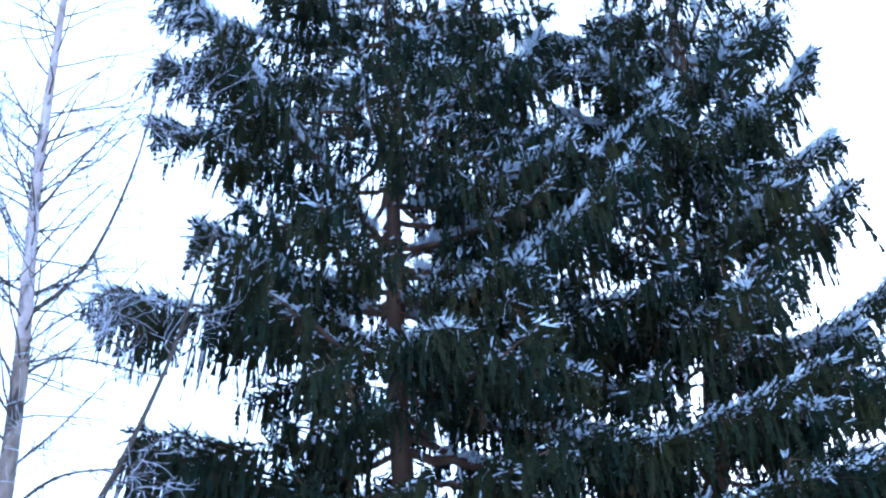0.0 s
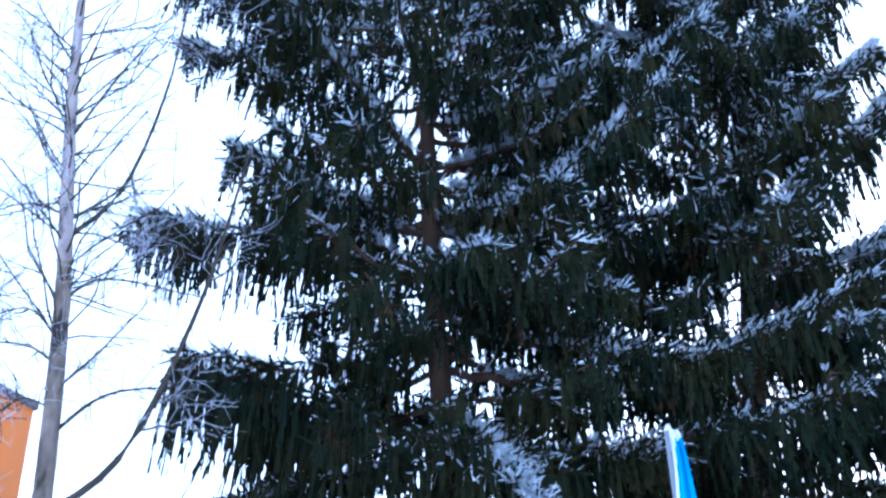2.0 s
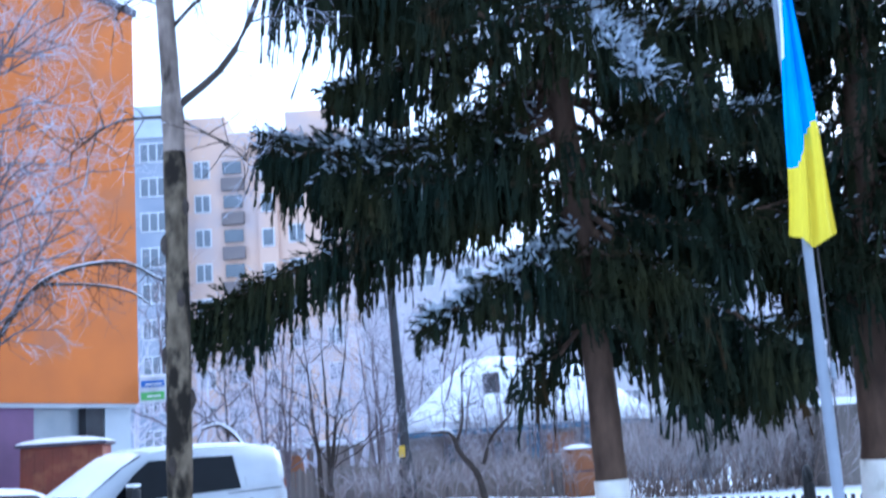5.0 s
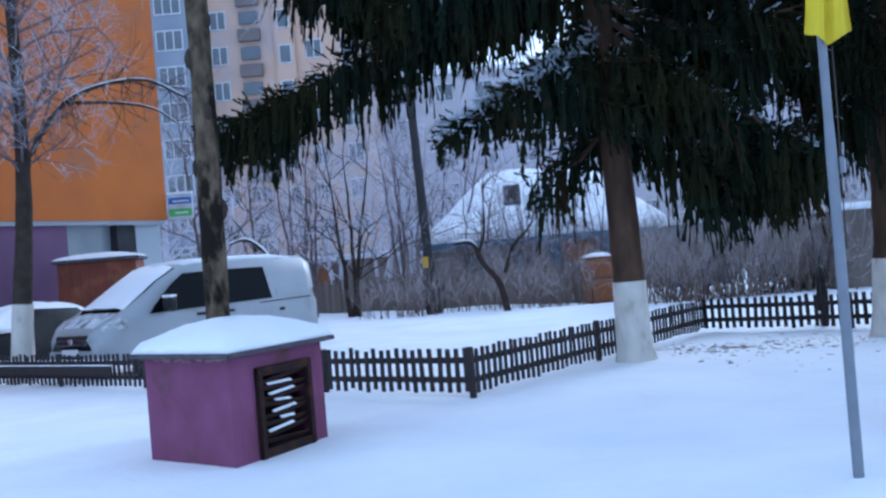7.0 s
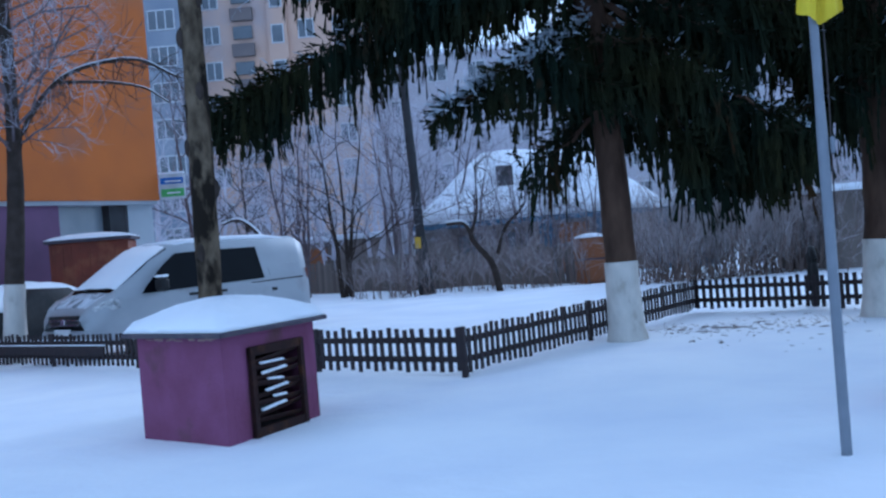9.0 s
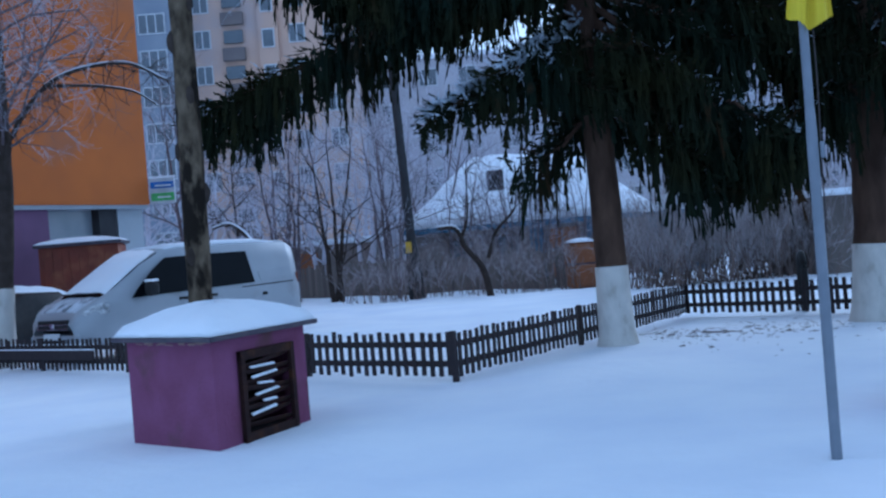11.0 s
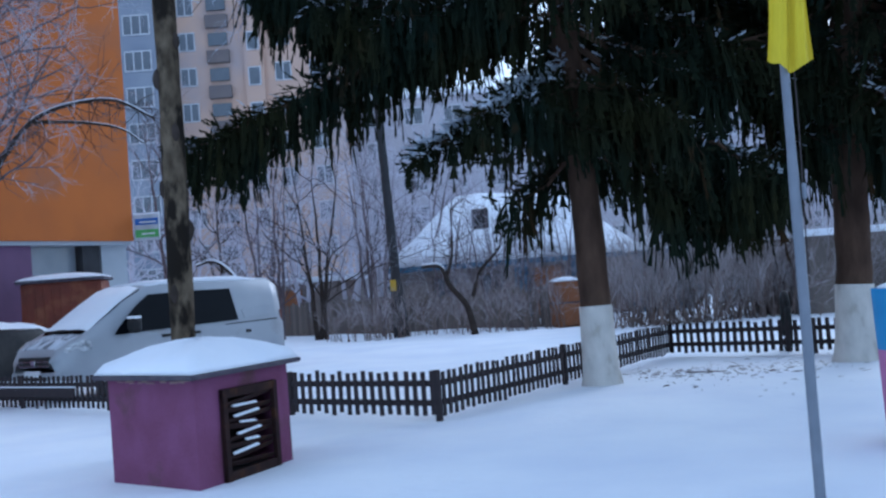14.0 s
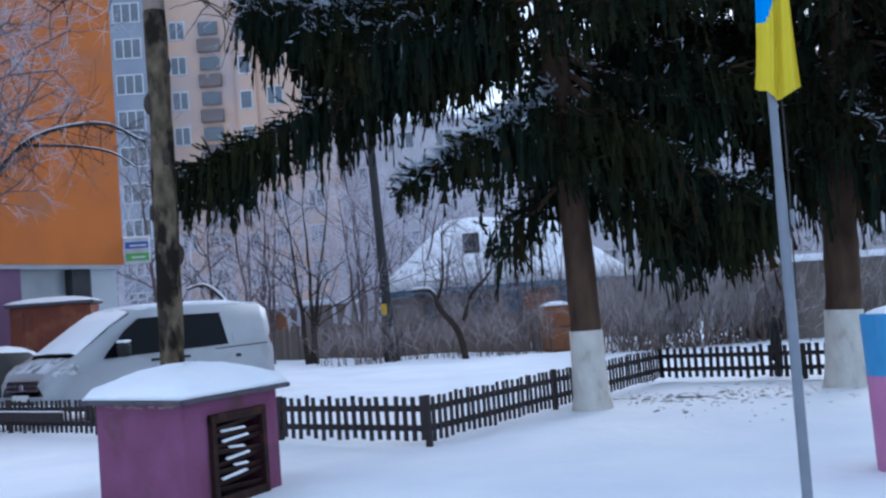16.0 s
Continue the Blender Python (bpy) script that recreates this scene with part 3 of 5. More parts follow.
def birch():
    """The birch beside the fence: pale upper trunk, grey-brown foot, arching boughs."""
    rng = np.random.default_rng(11)
    bx, by = -2.93, 13.0
    tree = thing("birch_tree", (bx, by, 0), 0, "bare birch with mottled grey bark and thin arching boughs", "tree")
    axis = curve_through([(0, 0, -0.2), (0.02, 0, 1.3), (0.05, 0, 3.5), (0.05, 0, 5.6), (0, 0, 6.9), (-0.1, 0, 8.5), (-0.22, 0, 9.7), (-0.42, 0, 11.5), (-0.55, 0, 13.2), (-0.7, 0, 16), (-0.8, 0, 20)], 70)
    rad = np.interp(axis[:, 2], [0, 0.5, 6, 6.3, 10, 16, 21], [0.19, 0.15, 0.128, 0.112, 0.09, 0.05, 0.01])
    for z, az, r in ((1.75, 250, 0.05), (2.5, 20, 0.06), (3.0, 190, 0.055), (3.65, 300, 0.05), (4.3, 200, 0.06), (4.75, 340, 0.05)):
        c = np.array([np.interp(z, axis[:, 2], axis[:, c]) for c in range(3)])
        at = c + np.array([math.cos(radians(az)), math.sin(radians(az)), 0]) * np.interp(z, axis[:, 2], rad) * 0.95
        zk = np.linspace(-1, 1, 7)
        V, F = tube_arrays(np.column_stack([0 * zk, 0 * zk, zk * r * 2.2]) + at, r * np.sqrt(np.clip(1.02 - zk ** 2, 0, 1)), 9, 0.12, rng)
        part("knot", mesh_of("knot", V, F, [TWIG], smooth=True), tree, "dark swollen bark knot")
    for name, mat, z0, z1, label in (("trunk", BIRCH_LOW, -1, 5.4, ""), ("middle_trunk", BIRCH_MID, 5.4, 9.2, "grey flaking bark"), ("upper_trunk", BIRCH_HIGH, 9.2, 30, "pale pinkish birch bark")):
        pick = np.where((axis[:, 2] >= z0) & (axis[:, 2] < z1))[0]
        last = min(pick[-1] + 2, len(axis))
        V, F = tube_arrays(axis[pick[0]:last], rad[pick[0]:last], 14, 0.06, rng)
        part(name, mesh_of(name, V, F, [mat], smooth=True), tree, label)
    # height on the trunk, then middle and end of each bough, as offsets across and heights
    boughs = [
        (5.93, 0.88, 6.74, 1.6, 8.74, 0.05), (6.94, 0.57, 7.46, 1.44, 7.6, 0.028), (7.51, 0.4, 8.08, 0.89, 8.84, 0.022), (8.76, 0.37, 9.13, 1.56, 8.97, 0.025),
        (7.85, -0.46, 8.05, -1.22, 8.01, 0.022), (7.27, -0.39, 7.42, -0.68, 7.18, 0.016), (8.18, -0.49, 8.53, -1.12, 8.2, 0.02), (5.88, -0.65, 5.84, -1.17, 5.5, 0.022),
        (5.88, 0.64, 5.55, 0.91, 5.3, 0.016), (9.99, -0.85, 10.28, -1.56, 10.1, 0.02), (9.89, 0.2, 10.36, 0.49, 10.83, 0.025), (9.61, 0.39, 10.54, 0.79, 12.51, 0.035),
        (11.21, 0.16, 12.14, 0.69, 12.88, 0.025), (10.65, -0.61, 11.03, -0.94, 11.69, 0.02), (12.52, -0.97, 13.28, -1.34, 13.94, 0.02),
    ]
    for z0, mx, mz, ex, ez, r in boughs:
        heap = Heap()
        x0 = np.interp(z0, axis[:, 2], axis[:, 0])
        dy = rng.uniform(-0.5, 0.5)
        ext = np.array([ex - mx, 0, ez - mz])
        end = np.array([ex, dy, ez])
        P = curve_through([(x0, 0, z0), (mx, dy * 0.5, mz), end] + ([end + ext * 0.9 + np.array([-0.2, 0, 0.5])] if r > 0.03 else []), 14)
        heap.add(*tube_arrays(P, np.linspace(r, r * 0.35, 14), 6), 0)
        for _ in range(int(16 + r * 300)):
            i = rng.integers(3, 14)
            d = np.array([rng.normal(0, 0.6) + np.sign(mx - x0) * 0.4, rng.normal(0, 0.6), rng.uniform(-0.7, 0.8)])
            grow(heap, P[i], d, rng.uniform(0.25, 0.8), 0.009, 2, rng, 0, 1, 0.05, 0.8, 2)
        part("bough", heap.mesh("bough", [TWIG, FROST_TWIG]), tree)
    crown = Heap()
    for _ in range(130):
        z = rng.uniform(8.0, 20)
        p = np.array([np.interp(z, axis[:, 2], axis[:, 0]), 0, z])
        az = rng.uniform(0, 2 * np.pi)
        grow(crown, p, np.array([np.cos(az), np.sin(az), rng.uniform(0.3, 1.2)]), rng.uniform(0.9, 2.0), 0.016, 3, rng, 0, 1, 0.03, 0.75, 3)
    part("crown", crown.mesh("crown", [TWIG, FROST_TWIG]), tree, "haze of fine frosted birch twigs")


birch()


DULL_TWIG = material("dull_mauve_twigs", (0.17, 0.14, 0.15), 0.95, (0.11, 0.09, 0.095), 4.0, shine=0.1)


def yard_tree():
    """The dark tree before the orange wall, with one long snowy bough."""
    rng = np.random.default_rng(21)
    tree = thing("bare_tree", (-8.8, 21.5, -0.42), 0, "dark bare tree with whitewashed foot and snow-lined bough", "tree")
    tree.scale = (1.265, 1.265, 1.265)
    axis = curve_through([(0, 0, -0.2), (0.12, 0, 1.5), (0.28, 0, 3.4), (0.3, 0, 6), (0.1, 0.2, 9), (0.2, 0.3, 12)], 40)
    rad = np.interp(axis[:, 2], [0, 1, 4, 12], [0.22, 0.16, 0.11, 0.02])
    V, F = tube_arrays(axis, rad, 12, 0.06, rng)
    part("trunk", mesh_of("trunk", V, F, [TWIG], smooth=True), tree)
    V, F = tube_arrays(axis[axis[:, 2] < 1.6], rad[axis[:, 2] < 1.6] + 0.01, 14, 0.04, rng)
    part("whitewash", mesh_of("whitewash", V, F, [WHITEWASH], smooth=True), tree, "whitewashed foot of the trunk")
    heap, snow = Heap(), Heap()
    P = curve_through([(0.2, 0, 2.6), (0.42, -0.1, 3.7), (0.9, -0.2, 4.4), (1.45, -0.2, 4.75), (2.3, -0.1, 4.85), (2.9, 0, 4.55)], 30)
    heap.add(*tube_arrays(P, np.linspace(0.055, 0.012, 30), 7), 0)
    snow.add(*tube_arrays(P[8:] + np.array([0, 0, 0.034]), np.linspace(0.017, 0.008, 22), 6), 0)
    Q = curve_through([P[14], (1.9, -0.3, 4.5), (2.5, -0.4, 4.35), (2.85, -0.4, 4.1)], 14)
    heap.add(*tube_arrays(Q, np.linspace(0.03, 0.01, 14), 5), 0)
    snow.add(*tube_arrays(Q + np.array([0, 0, 0.018]), np.linspace(0.011, 0.006, 14), 5), 0)
    for _ in range(60):
        i = rng.integers(8, 30)
        grow(heap, P[i], np.array([rng.normal(0.3, 0.5), rng.normal(0, 0.5), rng.uniform(-1.0, 0.5)]), rng.uniform(0.3, 0.9), 0.009, 2, rng, 0, 1, 0.08, 0.8, 2)
    part("bough", heap.mesh("bough", [TWIG, DULL_TWIG]), tree)
    part("snow", snow.mesh("snow", [SNOW], True), tree, "line of snow lying on the bough")
    crown = Heap()
    for _ in range(95):
        z = 11.5 - 8.0 * rng.random() ** 1.5
        p = np.array([np.interp(z, axis[:, 2], axis[:, c]) for c in range(3)])
        az = rng.uniform(0, 2 * np.pi)
        grow(crown, p, np.array([np.cos(az), np.sin(az), rng.uniform(0.1, 1.0)]), rng.uniform(0.9, 2.2), 0.024, 3, rng, 0, 1, 0.02, 0.8, 4)
    part("crown", crown.mesh("crown", [DULL_TWIG, FROST_TWIG]), tree, "tangle of frosted twigs")


yard_tree()

# twig sets for the distance: frost plus haze painted into the pale colour
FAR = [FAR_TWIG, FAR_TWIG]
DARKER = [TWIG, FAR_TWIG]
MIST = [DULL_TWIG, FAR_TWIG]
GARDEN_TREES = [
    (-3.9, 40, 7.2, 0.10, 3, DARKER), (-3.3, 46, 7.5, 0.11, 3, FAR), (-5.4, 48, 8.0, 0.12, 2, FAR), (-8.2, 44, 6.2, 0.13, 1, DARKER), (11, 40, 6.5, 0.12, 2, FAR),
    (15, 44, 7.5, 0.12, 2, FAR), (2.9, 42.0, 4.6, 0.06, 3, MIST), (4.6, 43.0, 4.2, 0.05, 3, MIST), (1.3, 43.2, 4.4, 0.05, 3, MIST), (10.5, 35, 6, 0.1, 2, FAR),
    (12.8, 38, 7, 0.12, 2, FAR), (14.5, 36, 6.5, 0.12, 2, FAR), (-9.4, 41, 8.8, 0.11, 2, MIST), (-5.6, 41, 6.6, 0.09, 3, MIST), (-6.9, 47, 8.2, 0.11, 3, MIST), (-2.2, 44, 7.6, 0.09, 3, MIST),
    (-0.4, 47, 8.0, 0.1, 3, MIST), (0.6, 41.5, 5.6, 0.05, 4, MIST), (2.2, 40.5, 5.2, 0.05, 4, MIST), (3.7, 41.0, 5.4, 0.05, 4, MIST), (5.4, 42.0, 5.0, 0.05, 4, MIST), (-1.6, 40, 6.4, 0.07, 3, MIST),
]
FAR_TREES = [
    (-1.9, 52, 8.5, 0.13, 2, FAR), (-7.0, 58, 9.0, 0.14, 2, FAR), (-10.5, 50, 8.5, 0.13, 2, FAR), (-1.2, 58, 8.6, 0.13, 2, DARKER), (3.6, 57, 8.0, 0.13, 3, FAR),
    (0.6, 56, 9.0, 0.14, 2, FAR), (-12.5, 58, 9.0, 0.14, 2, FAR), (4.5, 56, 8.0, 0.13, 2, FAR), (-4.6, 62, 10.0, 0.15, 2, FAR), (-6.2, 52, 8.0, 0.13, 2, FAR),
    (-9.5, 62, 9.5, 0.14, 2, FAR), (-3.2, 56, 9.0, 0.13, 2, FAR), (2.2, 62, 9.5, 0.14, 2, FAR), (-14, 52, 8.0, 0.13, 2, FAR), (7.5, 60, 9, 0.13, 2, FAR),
    # tall pale crowns added to read as grey haze before the wing
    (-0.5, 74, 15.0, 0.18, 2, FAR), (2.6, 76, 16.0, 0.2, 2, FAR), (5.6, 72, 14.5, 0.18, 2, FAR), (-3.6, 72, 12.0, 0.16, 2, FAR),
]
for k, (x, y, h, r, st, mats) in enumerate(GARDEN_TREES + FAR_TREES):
    bare_tree((x, y, 0), h, r, 40 + k, "bare garden tree with hoarfrost, colour paled for haze", mats, 3, 20 if y < 50 else 15, 0.15, 0.8, stems=st)


def broken_tree():
    rng = np.random.default_rng(9)
    tree = thing("broken_tree", (1.2, 34.5, 0), 0, "broken dark tree with snow on its bent limbs", "tree")
    heap = Heap()
    A = curve_through([(0.2, 0, -0.1), (0.0, 0, 0.9), (-0.5, 0, 1.6), (-0.75, 0, 2.2), (-1.35, 0, 2.25)], 18)
    heap.add(*tube_arrays(A, np.linspace(0.12, 0.05, 18), 7), 0)
    B = curve_through([(-0.6, 0, 1.85), (-0.35, 0, 2.6), (-0.3, 0, 4.0)], 12)
    heap.add(*tube_arrays(B, np.linspace(0.06, 0.02, 12), 6), 0)
    C = curve_through([(0.2, 0.1, 1.2), (0.5, 0.1, 2.0), (1.1, 0.2, 2.6), (1.25, 0.2, 3.1)], 12)
    heap.add(*tube_arrays(C, np.linspace(0.07, 0.03, 12), 6), 0)
    part("trunk", heap.mesh("trunk", [TWIG], True), tree)
    snow = Heap()
    snow.add(*tube_arrays(A[10:] + np.array([0, 0, 0.07]), np.linspace(0.05, 0.04, 8), 6), 0)
    part("snow", snow.mesh("snow", [SNOW], True), tree)
    crown = Heap()
    for _ in range(26):
        P = (B, C)[rng.integers(0, 2)]
        grow(crown, P[rng.integers(3, 12)], rng.normal(0, 0.6, 3) + np.array([0, 0, 0.4]), rng.uniform(0.5, 1.1), 0.016, 2, rng, 0, 1, 0, 0.8, 3)
    part("crown", crown.mesh("crown", [TWIG, FAR_TWIG]), tree)


broken_tree()


def bent_sapling():
    rng = np.random.default_rng(17)
    tree = thing("bent_sapling", (-6.1, 37, 0), 0, "sapling bowed down under a line of snow", "tree")
    P = curve_through([(0.3, 0, -0.1), (0.0, 0, 1.6), (-0.4, 0, 2.5), (-1.0, 0, 3.0), (-1.6, 0, 2.9)], 24)
    heap, snow = Heap(), Heap()
    heap.add(*tube_arrays(P, np.linspace(0.1, 0.03, 24), 6), 0)
    for _ in range(14):
        grow(heap, P[rng.integers(8, 24)], rng.normal(0, 0.5, 3) + np.array([0, 0, 0.6]), rng.uniform(0.5, 1.2), 0.018, 2, rng, 0, 1, 0, 0.8, 3)
    part("trunk", heap.mesh("trunk", [TWIG, FAR_TWIG]), tree)
    snow.add(*tube_arrays(P[10:] + np.array([0, 0, 0.06]), np.linspace(0.06, 0.03, 14), 6), 0)
    part("snow", snow.mesh("snow", [SNOW], True), tree, "line of snow on the bent stem")


bent_sapling()


def shrubs(name, spots, label, seed, mats):
    rng = np.random.default_rng(seed)
    heap = Heap()
    for x0, x1, y0, y1, n, h in spots:
        for _ in range(n):
            u = rng.random()
            p = np.array([x0 + (x1 - x0) * u, y0 + (y1 - y0) * u + rng.normal(0, 0.5), -0.05])
            grow(heap, p, np.array([rng.normal(0, 0.18), rng.normal(0, 0.18), 1.0]), h * rng.uniform(0.6, 1.1), 0.016, 2, rng, 0, 1, 0, 0.45, 3)
    tagged(new(name, heap.mesh(name, mats)), label, "shrubs", kind="stuff")


SHRUB_WOOD = material("brown_shrub_stems", (0.20, 0.15, 0.13), 0.95, (0.13, 0.10, 0.09), 3.0)
SHRUB_FROST = material("frosted_shrub_twigs", (0.46, 0.42, 0.43), 0.95, (0.25, 0.21, 0.2), 1.5, shine=0.1)
shrubs("shrubs", [(4.8, 16, 31, 32, 240, 2.3), (6, 18, 34, 33, 180, 2.6), (-3.6, 3.0, 38, 34.6, 60, 1.2), (10, 22, 31, 31, 60, 1.9), (5.2, 11, 33, 32, 170, 2.2), (5.4, 14, 31.5, 32, 260, 1.5), (-2.4, 4.4, 37.6, 35.6, 90, 1.5)], "leafless frosted shrubs along the back of the yard", 31, [SHRUB_WOOD, SHRUB_FROST])


# ---- picket fence ----
def picket_fence():
    fence = thing("picket_fence", (0, 0, 0), 0, "low dark-painted wooden picket fence standing in snow", "fence")
    picket = box("picket", (0.072, 0.022, 0.54), FENCE_WOOD, (0, -0.028, 0.31), 0.006)
    post = box("fence_post", (0.07, 0.07, 0.63), FENCE_WOOD, (0, 0.01, 0.28), 0.008)
    rng = np.random.default_rng(2)
    runs = [((-12.2, 23.75), (0.04, 13.37)), ((0.04, 13.37), (4.42, 20.44)), ((4.42, 20.44), (8.2, 16.6))]
    for k, (a, b) in enumerate(runs):
        a, b = Vector(a), Vector(b)
        L = (b - a).length
        turn = math.degrees(math.atan2(b.y - a.y, b.x - a.x))
        n = int(L / 0.143)
        for i in range(n):
            p = a + (b - a) * ((i + 0.5) / n)
            part("picket", picket, fence, m=pose(p.x, p.y, rng.normal(0, 0.012), rng.normal(0, 0.6), rng.normal(0, 1.2), turn))
        for z in (0.19, 0.43):
            part("rail", box("rail", (L, 0.04, 0.075), FENCE_WOOD, (L / 2, 0.004, z), 0.006), fence, m=pose(a.x, a.y, 0, 0, 0, turn))
        for fr in ((0.0, 0.2, 0.4, 0.6, 0.835), (0.0, 0.44), (0.53, 1.0))[k]:
            p = a + (b - a) * fr
            part("fence_post", post, fence, m=pose(p.x, p.y, 0, 0, 0, turn))
        if k == 0:
            part("plank", box("plank", (8.2, 0.03, 0.17), FENCE_WOOD, (4.1, -0.06, 0.30), 0.006), fence, "wide dark horizontal plank", m=pose(a.x, a.y, 0, 0, 0, turn))
            part("snow", box("snow", (8.2, 0.05, 0.02), SNOW, (4.1, -0.055, 0.396), 0.008), fence, "thin snow on the plank", m=pose(a.x, a.y, 0, 0, 0, turn))
            part("snow", box("snow", (8.2, 0.045, 0.02), SNOW, (4.1, 0.006, 0.478), 0.008), fence, "thin snow on the top rail", m=pose(a.x, a.y, 0, 0, 0, turn))


picket_fence()


# ---- purple vent hut ----
PEELED = material("peeled_tan_render", (0.34, 0.24, 0.21), 0.95, (0.24, 0.15, 0.15), 9.0)


def vent_hut():
    C = Vector((-2.1, 9.63))
    a, b = Vector((-1.02, 0.96)), Vector((0.63, 1.43))
    hut = thing("vent_hut", (C.x, C.y, 0), 0, "small purple rendered vent hut with snowy roof and louvred hatch", "hut")
    T, H = 0.12, 0.96

    def q(u, v):
        return (a.x * u + b.x * v, a.y * u + b.y * v)

    tu, tv = T / a.length, T / b.length
    for name, (u0, u1, v0, v1) in {"wall_left": (0, 1, 0, tv), "wall_back": (0, 1, 1 - tv, 1), "wall_far": (1 - tu, 1, tv + 0.001, 1 - tv - 0.001)}.items():
        part("wall", prism("wall", [q(u0, v0), q(u1, v0), q(u1, v1), q(u0, v1)], -0.1, H, PURPLE), hut)
    # the wall with the hatch opening, in four pieces round it
    v0, v1, z0, z1 = 0.25, 0.80, 0.0, 0.80
    for va, vb, za, zb in ((tv + 0.001, v0, -0.1, H), (v1, 1 - tv - 0.001, -0.1, H), (v0, v1, -0.1, z0), (v0, v1, z1, H)):
        part("wall", prism("wall", [q(0, va), q(tu, va), q(tu, vb), q(0, vb)], za, zb, PURPLE), hut)
    # floor and an added upright sheet, both blackened as shade behind the louvres
    part("inner_floor", prism("inner_floor", [q(tu, tv), q(1 - tu, tv), q(1 - tu, 1 - tv), q(tu, 1 - tv)], -0.1, 0.03, HUT_SHADE), hut, "hut floor coloured near-black for the shade inside")
    part("inner_lining", prism("inner_lining", [q(0.42, tv + 0.005), q(0.44, tv + 0.005), q(0.44, 1 - tv - 0.005), q(0.42, 1 - tv - 0.005)], 0.03, H - 0.01, HUT_SHADE), hut)
    ang = math.degrees(math.atan2(b.y, b.x))
    w = (v1 - v0) * b.length
    hatch = part("hatch", box("hatch", (0.07, 0.05, z1 - z0 + 0.04), GRILLE, (0.035 - 0.03, -0.03, (z0 + z1) / 2), 0.006), hut, "dark rusty iron louvre hatch", m=pose(b.x * v0, b.y * v0, 0, 0, 0, ang))
    part("frame_bar", box("frame_bar", (0.07, 0.05, z1 - z0 + 0.04), GRILLE, (w - 0.01, -0.03, (z0 + z1) / 2), 0.006), hatch)
    for z in (z0 + 0.03, z1 - 0.02):
        part("frame_bar", box("frame_bar", (w + 0.06, 0.045, 0.085), GRILLE, (w / 2, -0.025, z), 0.006), hatch)
    rng = np.random.default_rng(4)
    for k in range(8):
        z = z0 + 0.12 + k * 0.083
        tilt = (-1) ** k * 3.5 + rng.normal(0, 1.5)
        part("slat", box("slat", (w - 0.08, 0.012, 0.062), GRILLE, (0, 0, 0), 0.003), hatch, m=pose(w / 2, 0.0, z, 38, tilt, 0))
        if 1 <= k < 7:
            part("snow", box("snow", (w * rng.uniform(0.12, 0.5), 0.035, 0.016), SNOW, (0, 0, 0), 0.006), hatch, "snow caught on a louvre", m=pose(w * rng.uniform(0.4, 0.58), -0.005, z + 0.034, 30, tilt, 0))
    o = 0.13
    roof = [q(-o / a.length, -o / b.length), q(1 + o / a.length, -o / b.length), q(1 + o / a.length, 1 + o / b.length), q(-o / a.length, 1 + o / b.length)]
    part("roof", prism("roof", roof, H, H + 0.045, ROOF_TIN, 0.008), hut, "thin dark roof sheet")
    part("snow", snow_cap("snow", roof, H + 0.046, 0.27, over=-0.02, seed=3), hut, "smooth cushion of snow on the roof")
    for k in range(11):
        x, y = q(0.06 + k * 0.075 + rng.uniform(-0.05, 0.05), -0.001)
        part("peeled_render", box("peeled_render", (rng.uniform(0.04, 0.16), 0.006, rng.uniform(0.006, 0.022)), PEELED, (0, 0, 0), 0.002), hut,
             m=pose(x, y, H - 0.012 - rng.uniform(0, 0.03), 0, rng.normal(0, 4), math.degrees(math.atan2(a.y, a.x))))


vent_hut()


